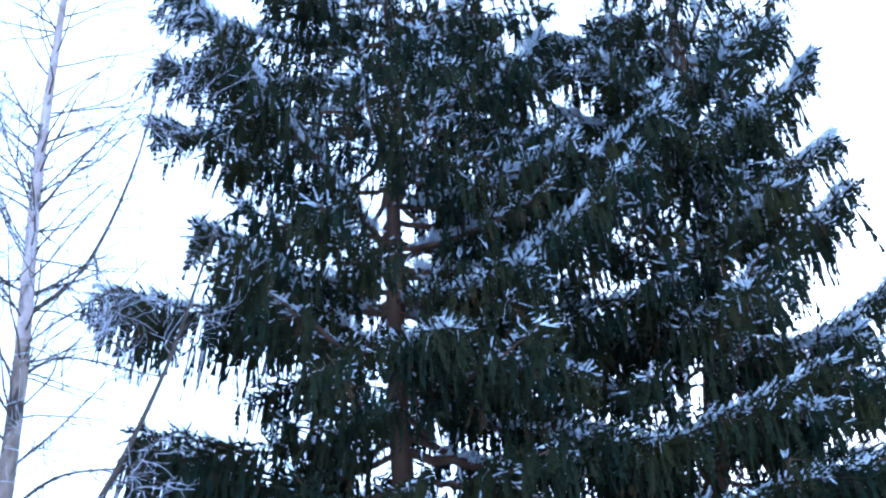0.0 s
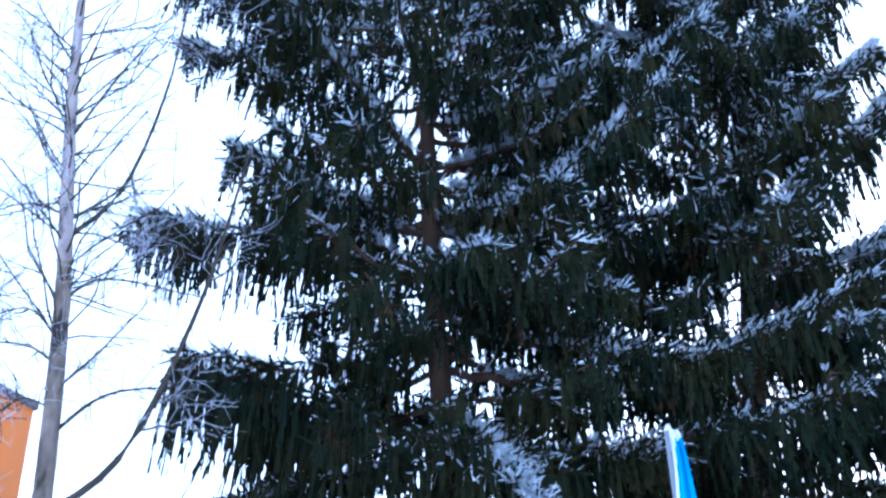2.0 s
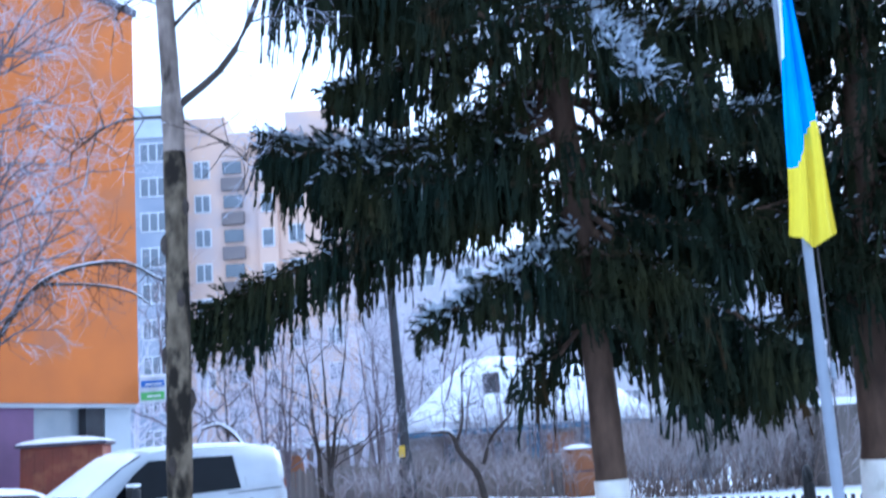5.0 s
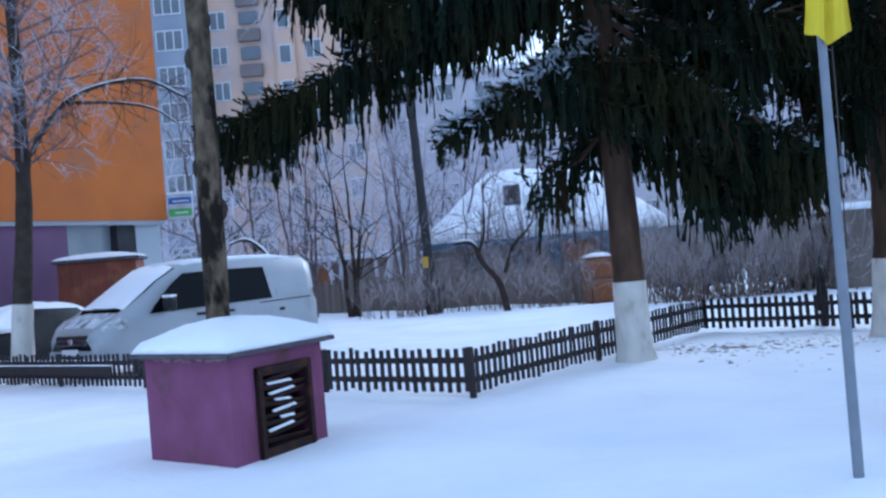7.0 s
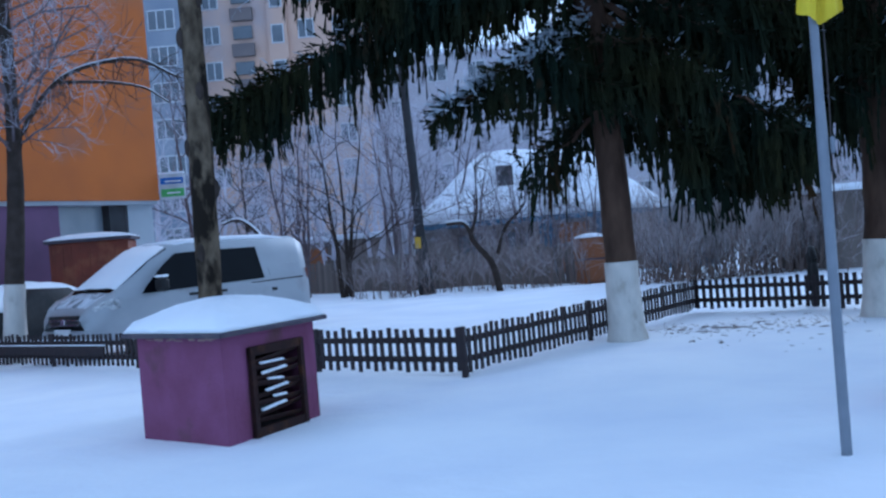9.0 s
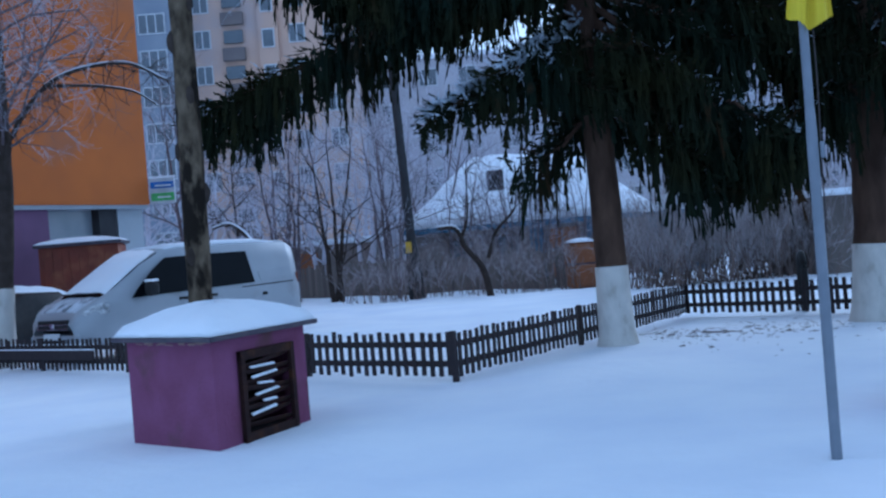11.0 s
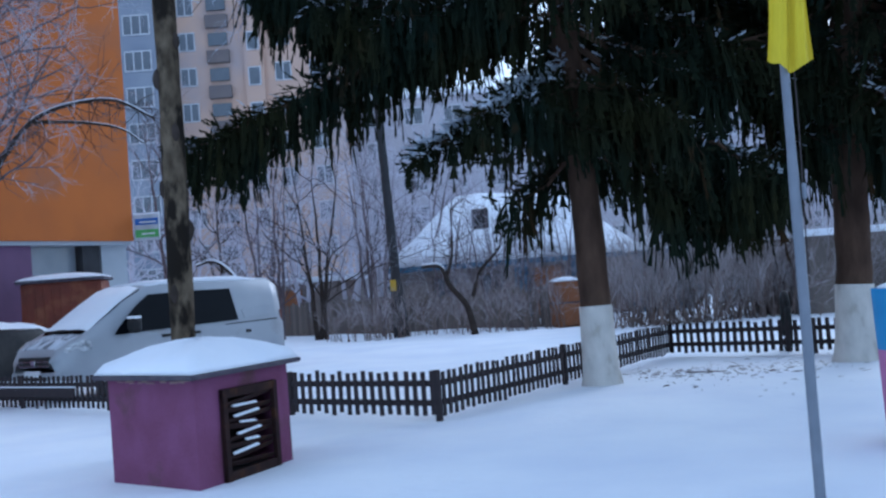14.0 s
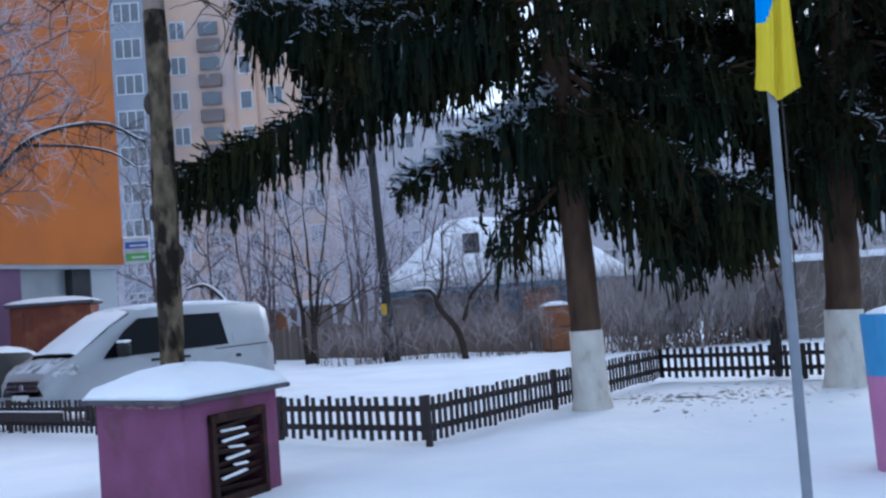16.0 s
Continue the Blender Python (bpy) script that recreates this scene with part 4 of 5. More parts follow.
# ---- flagpole ----
def flagpole():
    x, y = 2.49, 7.27
    pole = thing("flagpole", (x, y, 0), 0, "thin pale grey-blue painted steel flagpole in snow", "flagpole")
    zs = np.linspace(-0.2, 4.72, 20)
    V, F = tube_arrays(np.column_stack([zs * 0.004, 0 * zs, zs]), np.interp(zs, [0, 2.2, 2.25, 4.7], [0.036, 0.036, 0.03, 0.028]), 16)
    part("mast", mesh_of("mast", V, F, [POLE_PAINT], smooth=True), pole)
    zz = np.linspace(1.5, 2.95, 12)
    V, F = tube_arrays(np.column_stack([zz * 0.004 + 0.05 + 0.008 * np.sin(zz * 3), 0 * zz - 0.02, zz]), np.full(12, 0.005), 5)
    part("halyard", mesh_of("halyard", V, F, [ROPE], smooth=True), pole, "dark slack halyard rope")
    part("cleat", box("cleat", (0.03, 0.03, 0.11), POLE_PAINT, (0.062, -0.03, 2.05), 0.008), pole, "small pale cleat with red knot")
    part("finial", snow_cap("finial", [(0.03 * math.cos(k), 0.03 * math.sin(k)) for k in np.linspace(0, 6, 8)], 0, 0.05, WHITE_CLOTH, 4), pole, m=pose(0.019, 0, 4.72))
    # the limp flag, hanging in folds before the mast
    flag = thing("flag", (x, y, 0), 0, "limp blue and yellow flag hanging on the pole", "flag")
    top, bottom = 4.70, 2.84
    nu, nv = 28, 60
    fields = {"blue_field": ([], BLUE_CLOTH), "yellow_field": ([], YELLOW_CLOTH), "white_heading": ([], WHITE_CLOTH)}
    V = []
    for j in range(nv + 1):
        v = j / nv
        left = 0.02 - 0.125 * v ** 1.6 - 0.015
        right = 0.06 + 0.135 * v ** 0.5
        for i in range(nu + 1):
            u = i / nu
            dip = 0.085 * (1 - abs(u - 0.52) * 2.0) * v ** 6
            z = top - (top - bottom - 0.085) * v - dip + 0.015 * math.sin(u * 9) * (1 - v)
            fold = 0.035 * math.sin(u * 13 + v * 1.5) * (0.35 + 0.65 * v) + 0.012 * math.sin(u * 31 + v * 5)
            V.append((left + (right - left) * u + 0.006 * math.sin(v * 9 + u * 3), -0.06 - 0.02 * v + fold, z))
    for j in range(nv):
        for i in range(nu):
            u, v = (i + 0.5) / nu, (j + 0.5) / nv
            k = "white_heading" if v < 0.33 and u < 0.3 - 0.5 * v or v < 0.03 else "blue_field" if v < 0.75 - 0.19 * u + 0.03 * math.sin(u * 7) else "yellow_field"
            b = j * (nu + 1) + i
            fields[k][0].append((b, b + 1, b + nu + 2, b + nu + 1))
    for name, (F, mat) in fields.items():
        used = sorted({i for f in F for i in f})
        at = {i: n for n, i in enumerate(used)}
        me = mesh_of(name, [V[i] for i in used], [tuple(at[i] for i in f) for f in F], [mat], smooth=True)
        part(name, me, flag, name.replace("_", " ") + " of the cloth")


flagpole()


# ---- painted post ----
def painted_post():
    post = thing("painted_post", (4.16, 9.25, 0), 0, "round post painted blue above and mauve below, snow on top", "post")
    ring = np.linspace(0, 2 * np.pi, 29)[:-1]

    def drum(name, z0, z1, r0, r1, mat, slant=0.0):
        V = [(r * math.cos(t), r * math.sin(t), z - (slant * math.cos(t) if z == z1 else 0)) for r, z in ((r0, z0), (r1, z1), (r1 - 0.04, z1)) for t in ring]
        n = len(ring)
        F = [(k * n + i, k * n + (i + 1) % n, (k + 1) * n + (i + 1) % n, (k + 1) * n + i) for k in range(2) for i in range(n)]
        F.append(tuple(range(2 * n, 3 * n)))
        return mesh_of(name, V, F, [mat])

    part("lower_drum", drum("lower_drum", -0.1, 0.78, 0.35, 0.37, BOLLARD_PINK), post, "mauve-pink painted lower half")
    part("upper_drum", drum("upper_drum", 0.781, 1.30, 0.37, 0.385, BOLLARD_BLUE, 0.0), post, "bright blue painted upper half")
    part("snow", snow_cap("snow", [(0.34 * math.cos(t), 0.34 * math.sin(t)) for t in ring[::2]], 1.301, 0.07, seed=8), post, "snow lying on the top")


painted_post()


# ---- van ----
DUSTED = material("thin_patchy_snow", (0.62, 0.65, 0.70), 0.8, (0.42, 0.45, 0.5), 5.0, stain=(0.16, 0.17, 0.19), stain_scale=3.6, stain_at=0.5, stretch=(1.0, 3.0, 1.0))


def van():
    v = thing("van", (-5.6, 22.55, 0.0), -128.0, "parked silver delivery van with snow on windscreen and roof", "van")
    v.scale = (1.125, 1.03, 1.055)
    st = [  # along, bottom, belt, top, half width at belt, half width at top
        (-2.42, 0.46, 0.95, 1.60, 0.84, 0.70), (-2.36, 0.34, 1.0, 1.90, 0.93, 0.77), (-2.15, 0.30, 1.04, 2.00, 0.95, 0.80), (-0.8, 0.30, 1.05, 2.03, 0.95, 0.81),
        (0.35, 0.30, 1.05, 2.01, 0.95, 0.80), (0.75, 0.30, 1.05, 1.95, 0.95, 0.77), (1.15, 0.30, 1.05, 1.73, 0.95, 0.73), (1.6, 0.30, 1.04, 1.42, 0.945, 0.70),
        (1.95, 0.30, 1.0, 1.19, 0.93, 0.73), (2.22, 0.30, 0.90, 1.07, 0.89, 0.70), (2.42, 0.32, 0.74, 0.94, 0.79, 0.60), (2.5, 0.40, 0.60, 0.76, 0.62, 0.48)]
    V, F = [], []
    for x, zb, zm, zt, wm, wt in st:
        half = [(wm * 0.9, zb), (wm, zb + 0.16), (wm * 1.005, (zb + zm) / 2 + 0.05), (wm, zm), ((wm * 0.4 + wt * 0.6), zm + (zt - zm) * 0.6), (wt, zt - 0.10 * (zt - zm)), (wt * 0.86, zt - 0.02), (wt * 0.4, zt)]
        V += [(x, y, z) for y, z in half] + [(x, -y, z) for y, z in half[::-1]]
    n = 16
    for k in range(len(st) - 1):
        for i in range(n):
            j = (i + 1) % n
            F.append((k * n + i, k * n + j, (k + 1) * n + j, (k + 1) * n + i))
    F += [tuple(range(n)), tuple(range((len(st) - 1) * n, len(st) * n))[::-1]]
    body = part("body", mesh_of("body", V, F, [SILVER], smooth=True), v)

    def side_y(z):
        return 0.95 - max(0, z - 1.05) / 0.9 * 0.145 + 0.014

    def side_panel(name, outline, mat, label="", lift=0.0):
        bm = bmesh.new()
        f = bm.faces.new([bm.verts.new((x, side_y(z) + lift, z)) for x, z in outline])
        e = bmesh.ops.extrude_face_region(bm, geom=[f])
        bmesh.ops.translate(bm, vec=(0, -0.03, 0), verts=[g for g in e["geom"] if isinstance(g, bmesh.types.BMVert)])
        bmesh.ops.recalc_face_normals(bm, faces=bm.faces)
        part(name, bm_mesh(name, bm, mat), v, label)

    side_panel("door_window", [(0.1, 1.14), (1.52, 1.10), (1.42, 1.22), (1.02, 1.58), (0.72, 1.78), (0.1, 1.80)], CAR_GLASS, "dark front side window")
    side_panel("side_window", [(-1.22, 1.17), (-0.02, 1.14), (-0.02, 1.80), (-1.12, 1.80)], CAR_GLASS, "dark sliding-door window")
    side_panel("body_recess", [(-2.15, 1.24), (-1.36, 1.21), (-1.34, 1.38), (-2.15, 1.44)], SILVER)
    side_panel("sill_trim", [(-2.05, 0.42), (1.6, 0.42), (1.6, 0.52), (-2.05, 0.52)], BLACK_PLASTIC, "black rubbing strip")
    side_panel("slide_rail", [(-2.2, 1.12), (-0.9, 1.09), (-0.9, 1.105), (-2.2, 1.14)], BLACK_PLASTIC)
    side_panel("door_handle", [(-0.28, 0.98), (-0.1, 0.98), (-0.1, 1.03), (-0.28, 1.03)], BLACK_PLASTIC, "black door handle", 0.012)
    side_panel("door_handle", [(0.38, 0.98), (0.56, 0.98), (0.56, 1.03), (0.38, 1.03)], BLACK_PLASTIC, "black door handle", 0.012)
    side_panel("fuel_flap", [(-1.5, 0.9), (-1.38, 0.9), (-1.38, 0.96), (-1.5, 0.96)], BLACK_PLASTIC, "small dark recess")
    part("mirror", box("mirror", (0.17, 0.3, 0.26), BLACK_PLASTIC, (1.22, 1.1, 1.24), 0.06), v, "black door mirror")
    part("snow", box("snow", (0.15, 0.26, 0.05), SNOW, (1.22, 1.1, 1.385), 0.02), v, "snow on the door mirror")
    part("mirror", box("mirror", (0.12, 0.24, 0.22), BLACK_PLASTIC, (1.25, -1.07, 1.22), 0.05), v, "black door mirror")
    # snow on the glass, bonnet and roof
    def sheet(name, rows, mat, label, thick=0.03):
        bm = bmesh.new()
        grid = []
        for x, z, w in rows:
            grid.append([bm.verts.new((x, y * w, z - 0.05 * abs(y) ** 3 + 0.008 * math.sin(7 * y + 5 * x))) for y in np.linspace(-1, 1, 13)])
        for r in range(len(grid) - 1):
            for c in range(12):
                bm.faces.new((grid[r][c], grid[r][c + 1], grid[r + 1][c + 1], grid[r + 1][c]))
        e = bmesh.ops.extrude_face_region(bm, geom=bm.faces[:])
        bmesh.ops.translate(bm, vec=(0, 0, -thick * 2), verts=[g for g in e["geom"] if isinstance(g, bmesh.types.BMVert)])
        bmesh.ops.recalc_face_normals(bm, faces=bm.faces)
        part(name, bm_mesh(name, bm, mat, True), v, label)

    sheet("windscreen", [(1.97, 1.195, 0.71), (1.6, 1.435, 0.68), (1.15, 1.745, 0.67), (0.8, 1.945, 0.7)], CAR_GLASS, "dark windscreen glass", 0.02)
    sheet("snow", [(1.88, 1.27, 0.67), (1.6, 1.455, 0.66), (1.15, 1.765, 0.635), (0.78, 1.965, 0.66)], SNOW, "snow covering the windscreen")
    sheet("snow", [(0.62, 2.01, 0.70), (0.2, 2.05, 0.74), (-0.8, 2.075, 0.76), (-1.6, 2.06, 0.76), (-2.3, 1.955, 0.7)], SNOW, "snow on the roof", 0.04)
    sheet("snow", [(2.0, 1.185, 0.7), (2.12, 1.135, 0.69), (2.24, 1.085, 0.66), (2.4, 0.985, 0.56)], DUSTED, "thin patchy snow on the bonnet", 0.015)
    part("wiper", box("wiper", (0.03, 1.1, 0.03), BLACK_PLASTIC, (1.97, 0.05, 1.235), 0.01), v)
    part("grille", box("grille", (0.06, 0.98, 0.2), BLACK_PLASTIC, (2.475, 0, 0.72), 0.02), v, "black radiator grille")
    for z in (0.66, 0.74):
        part("grille_bar", box("grille_bar", (0.02, 0.94, 0.018), CHROME, (2.51, 0, z), 0.004), v)
    part("badge", box("badge", (0.02, 0.13, 0.1), CHROME, (2.515, 0, 0.72), 0.03), v, "plain round badge")
    part("bumper", box("bumper", (0.16, 1.5, 0.24), SILVER, (2.44, 0, 0.47), 0.06), v)
    part("bumper_grille", box("bumper_grille", (0.03, 0.8, 0.1), BLACK_PLASTIC, (2.525, 0, 0.43), 0.01), v)
    part("number_plate", box("number_plate", (0.02, 0.5, 0.11), WHITE_CLOTH, (2.53, 0, 0.53), 0.004), v, "white number plate")
    for s in (-1, 1):
        part("headlight", box("headlight", (0.46, 0.14, 0.21), LAMP_GLASS, (2.16, s * 0.82, 0.93), 0.05, m=Matrix.Rotation(radians(-s * 36), 4, "Z") @ Matrix.Rotation(radians(20), 4, "Y")), v, "glassy headlight")
        part("tail_light", box("tail_light", (0.05, 0.12, 0.4), RED_SHED, (-2.34, s * 0.86, 1.1), 0.02), v, "red tail light")
    for x in (-1.45, 1.6):
        for s in (-1, 1):
            rim = np.linspace(0, 2 * np.pi, 25)
            P = np.column_stack([0.27 * np.cos(rim), 0 * rim, 0.27 * np.sin(rim)])
            V, F = tube_arrays(P, np.full(25, 0.085), 8)
            wheel = part("wheel", mesh_of("wheel", V, F, [TYRE], smooth=True), v, "black tyre", m=pose(x, s * 0.87, 0.33))
            part("rim", box("rim", (0.34, 0.05, 0.34), CHROME, (0, s * 0.02, 0), 0.1), wheel, "dull steel rim")


van()


def parked_car():
    c = thing("parked_car", (-10.0, 25.2, 0), -118, "dark parked car under a cover of snow", "car")
    V, F = [], []
    st = [(-1.9, 0.3, 0.75, 0.7), (-1.7, 0.25, 0.95, 0.8), (-1.3, 0.22, 1.05, 0.82), (-0.9, 0.22, 1.35, 0.72), (0.2, 0.22, 1.4, 0.72), (0.8, 0.22, 1.02, 0.8), (1.7, 0.25, 0.9, 0.78), (1.95, 0.32, 0.62, 0.66)]
    for x, zb, zt, w in st:
        h = [(w, zb), (w * 1.06, zb + 0.3), (w, zt - 0.12), (w * 0.8, zt - 0.01), (w * 0.3, zt)]
        V += [(x, y, z) for y, z in h] + [(x, -y, z) for y, z in h[::-1]]
    for k in range(len(st) - 1):
        for i in range(10):
            F.append((k * 10 + i, k * 10 + (i + 1) % 10, (k + 1) * 10 + (i + 1) % 10, (k + 1) * 10 + i))
    F += [tuple(range(10)), tuple(range(70, 80))[::-1]]
    part("body", mesh_of("body", V, F, [BLACK_PLASTIC], smooth=True), c)
    part("snow", snow_cap("snow", [(-1.8, -0.7), (-1.8, 0.7), (1.8, 0.7), (1.8, -0.7)], 0.93, 0.6, over=0.02, seed=5), c, "thick snow over roof and bonnet")
    for x in (-1.2, 1.25):
        for s in (-1, 1):
            rim = np.linspace(0, 2 * np.pi, 21)
            V, F = tube_arrays(np.column_stack([0.22 * np.cos(rim), 0 * rim, 0.22 * np.sin(rim)]), np.full(21, 0.075), 8)
            part("wheel", mesh_of("wheel", V, F, [TYRE], smooth=True), c, m=pose(x, s * 0.76, 0.29))


parked_car()


def red_shed():
    s = thing("metal_shed", (-9.45, 28.6, 0), 8, "rusty red sheet-metal shed with snow on its roof", "shed")
    part("body", prism("body", [(-1.0, -0.2), (1.0, -0.2), (1.0, 1.3), (-1.0, 1.3)], -0.1, 2.46, RED_SHED, 0.02), s)
    for k in range(9):
        part("rib", box("rib", (0.04, 0.03, 2.3), RED_SHED, (-0.88 + k * 0.22, -0.215, 1.2), 0.008), s)
    roof = [(-1.1, -0.35), (1.1, -0.35), (1.1, 1.4), (-1.1, 1.4)]
    part("roof", prism("roof", roof, 2.46, 2.54, ROOF_TIN, 0.015), s, "dark roof edge")
    part("snow", snow_cap("snow", roof, 2.541, 0.16, seed=6), s, "snow on the roof")


red_shed()


# ---- buildings ----
def window_meshes(w, h, mullions=1):
    """A white framed window: its frame, one pane's mesh and where the panes sit."""
    n = mullions + 1
    pw = (w - 0.1 * (n + 1)) / n
    frame_mesh = box("window", (w, 0.12, h), FRAME_WHITE, (w / 2, 0, h / 2), 0.02)
    return frame_mesh, box("pane", (pw, 0.03, h - 0.2), GLASS_DARK, (pw / 2, -0.058, h / 2), 0.006), [0.1 + k * (pw + 0.1) for k in range(n)]


def put_window(building, meshes, x, y, z, turn=0):
    w = part("window", meshes[0], building, m=pose(x, y, z, 0, 0, turn))
    for dx in meshes[2]:
        part("pane", meshes[1], w, m=pose(dx, 0, 0))


def orange_building():
    b = thing("orange_building", (-8.95, 34, 0), 0, "orange rendered building wall over a recessed violet ground floor", "building")
    d = Vector((-0.47, -0.88)).normalized()
    nrm = Vector((d.y, -d.x))
    if nrm.x < 0:
        nrm = -nrm
    back = -nrm

    def q(s, k):
        p = d * s + back * k
        return (p.x, p.y)

    part("wall", prism("wall", [q(0, 0), q(20, 0), q(20, 10), q(0, 10)], 3.72, 16.2, ORANGE), b, "plain orange rendered upper wall")
    part("parapet", prism("parapet", [q(-0.1, -0.12), q(20.1, -0.12), q(20.1, 10.1), q(-0.1, 10.1)], 16.2, 16.42, ROOF_TIN, 0.02), b, "dark parapet flashing")
    part("snow", prism("snow", [q(0, 0), q(20, 0), q(20, 10), q(0, 10)], 16.42, 16.5, SNOW), b)
    part("soffit", prism("soffit", [q(0.05, 0.05), q(20, 0.05), q(20, 9.9), q(0.05, 9.9)], 3.6, 3.719, GREY_WALL), b, "pale soffit edge")
    part("ground_floor", prism("ground_floor", [q(3.9, 0.15), q(20, 0.15), q(20, 9.5), q(3.9, 9.5)], -0.1, 3.6, VIOLET), b, "violet rendered ground floor")
    part("glazing", prism("glazing", [q(1.2, 0.5), q(3.89, 0.5), q(3.89, 0.6), q(1.2, 0.6)], 0.6, 3.6, SHOP_GLASS), b, "pale reflecting shop glazing")
    part("plinth", prism("plinth", [q(1.25, 0.62), q(3.88, 0.62), q(3.88, 9.4), q(1.25, 9.4)], -0.1, 0.6, GREY_WALL), b)
    part("pillar", prism("pillar", [q(1.25, 0.2), q(1.95, 0.2), q(1.95, 0.49), q(1.25, 0.49)], -0.1, 3.6, CONCRETE), b, "dark grey pillar")
    part("pale_pillar", prism("pale_pillar", [q(0.15, 0.2), q(1.2, 0.2), q(1.2, 1.15), q(0.15, 1.15)], -0.1, 3.6, GREY_WALL), b, "pale blue-grey pillar")
    part("inner_wall", prism("inner_wall", [q(1.25, 3.0), q(3.88, 3.0), q(3.88, 3.2), q(1.25, 3.2)], 0.6, 3.6, PANEL), b)
    sign = part("sign", box("sign", (0.78, 0.12, 0.78), FRAME_WHITE, (0.42, 0, 4.12), 0.02), b, "projecting shop sign, white with blue and green bands", m=pose(0.0, 0.05, 0, 0, 0, 4))
    part("blue_band", box("blue_band", (0.70, 0.02, 0.20), SIGN_BLUE, (0.42, -0.072, 4.3), 0.004), sign, "blue band")
    part("green_band", box("green_band", (0.70, 0.02, 0.24), SIGN_GREEN, (0.42, -0.072, 3.93), 0.004), sign, "green band")
    for k, w in enumerate((0.5, 0.4)):
        part("text_bar", box("text_bar", (w, 0.01, 0.05), WHITE_CLOTH, (0.46, -0.086, 4.28 - k * 0.36), 0), sign, "unreadable line of lettering")
    part("snow", box("snow", (0.8, 0.16, 0.06), SNOW, (0.42, 0, 4.54), 0.02), sign)


SHOP_GLASS = material("pale_shop_glass", (0.30, 0.33, 0.36), 0.2, (0.22, 0.25, 0.28), 0.8)
orange_building()


def tower():
    t = thing("apartment_tower", (0, 86, 0), 0, "tall pinkish-beige brick apartment block with a balcony column", "building")
    x0, x1 = -18.8, -5.6
    part("wall", prism("wall", [(x0, 0), (x1, 0), (x1, 13), (x0, 13)], -0.1, 28.0, BRICK), t)
    part("parapet", prism("parapet", [(x0 - 0.1, -0.1), (x0 + 3.4, -0.1), (x0 + 3.4, 13), (x0 - 0.1, 13)], 28.0, 29.4, BRICK), t)
    part("parapet", prism("parapet", [(-10.6, -0.1), (-7.2, -0.1), (-7.2, 10), (-10.6, 10)], 28.0, 29.5, BRICK), t)
    part("snow", prism("snow", [(x0, 0.2), (x1, 0.2), (x1, 13), (x0, 13)], 28.0, 28.12, SNOW), t)
    pair = window_meshes(1.3, 1.5)
    single = window_meshes(1.0, 1.5, 0)
    sheet = box("balcony_sheet", (1.75, 0.5, 1.0), BALCONY, (0, -0.25, 0.5), 0.03)
    opening = box("loggia_opening", (1.5, 0.3, 1.0), GLASS_DARK, (0, 0.12, 0.5), 0.02)
    pier = prism("pier", [(-13.0, -0.35), (-11.5, -0.35), (-11.5, 0), (-13.0, 0)], -0.1, 27.9, BRICK)
    part("pier", pier, t)
    for k in range(10):
        z = 24.3 - 2.8 * k
        if z < 0:
            break
        put_window(t, pair, -18.1, -0.02, z)
        put_window(t, single, -12.75, -0.38, z - 0.3)
        put_window(t, pair, -10.7, -0.02, z)
        put_window(t, pair, -8.0, -0.02, z)
        part("balcony_sheet", sheet, t, m=pose(-15.0, 0, z - 1.1))
        part("loggia_opening", opening, t, m=pose(-15.0, -0.2, z + 0.3))
    g = thing("grey_apartment_block", (0, 84, 0), 0, "blue-grey panel apartment block with white windows", "building")
    part("wall", prism("wall", [(-34, 0), (-18.9, 0), (-18.9, 12), (-34, 12)], -0.1, 27.4, PANEL), g)
    part("cornice", prism("cornice", [(-34.1, -0.2), (-18.85, -0.2), (-18.85, 12), (-34.1, 12)], 27.4, 30.0, GREY_WALL), g)
    wide = window_meshes(2.1, 1.6, 2)
    for k in range(9):
        for x in (-21.9, -25.5, -29.5):
            put_window(g, wide, x, -0.02, 19.8 + 2.8 * 2 - 2.8 * k)
    w = thing("apartment_wing", (0, 92, 0), 0, "pale lavender-grey apartment wing with a snowy roof", "building")
    part("wall", prism("wall", [(-5.5, 0), (62, 0), (62, 11), (-5.5, 11)], -0.1, 17.6, PALE_WING), w)
    part("snow", prism("snow", [(-5.6, -0.3), (62.1, -0.3), (62.1, 11), (-5.6, 11)], 17.6, 18.0, SNOW, 0.1), w, "snow on the flat roof")
    wp = window_meshes(1.6, 1.5, 1)
    for k in range(6):
        for i in range(19):
            put_window(w, wp, -4.2 + i * 3.3, -0.02, 15.3 - 2.8 * k)


PALE_WING = material("pale_lavender_panel", (0.46, 0.44, 0.47), 0.9, (0.38, 0.36, 0.4), 0.3)
tower()


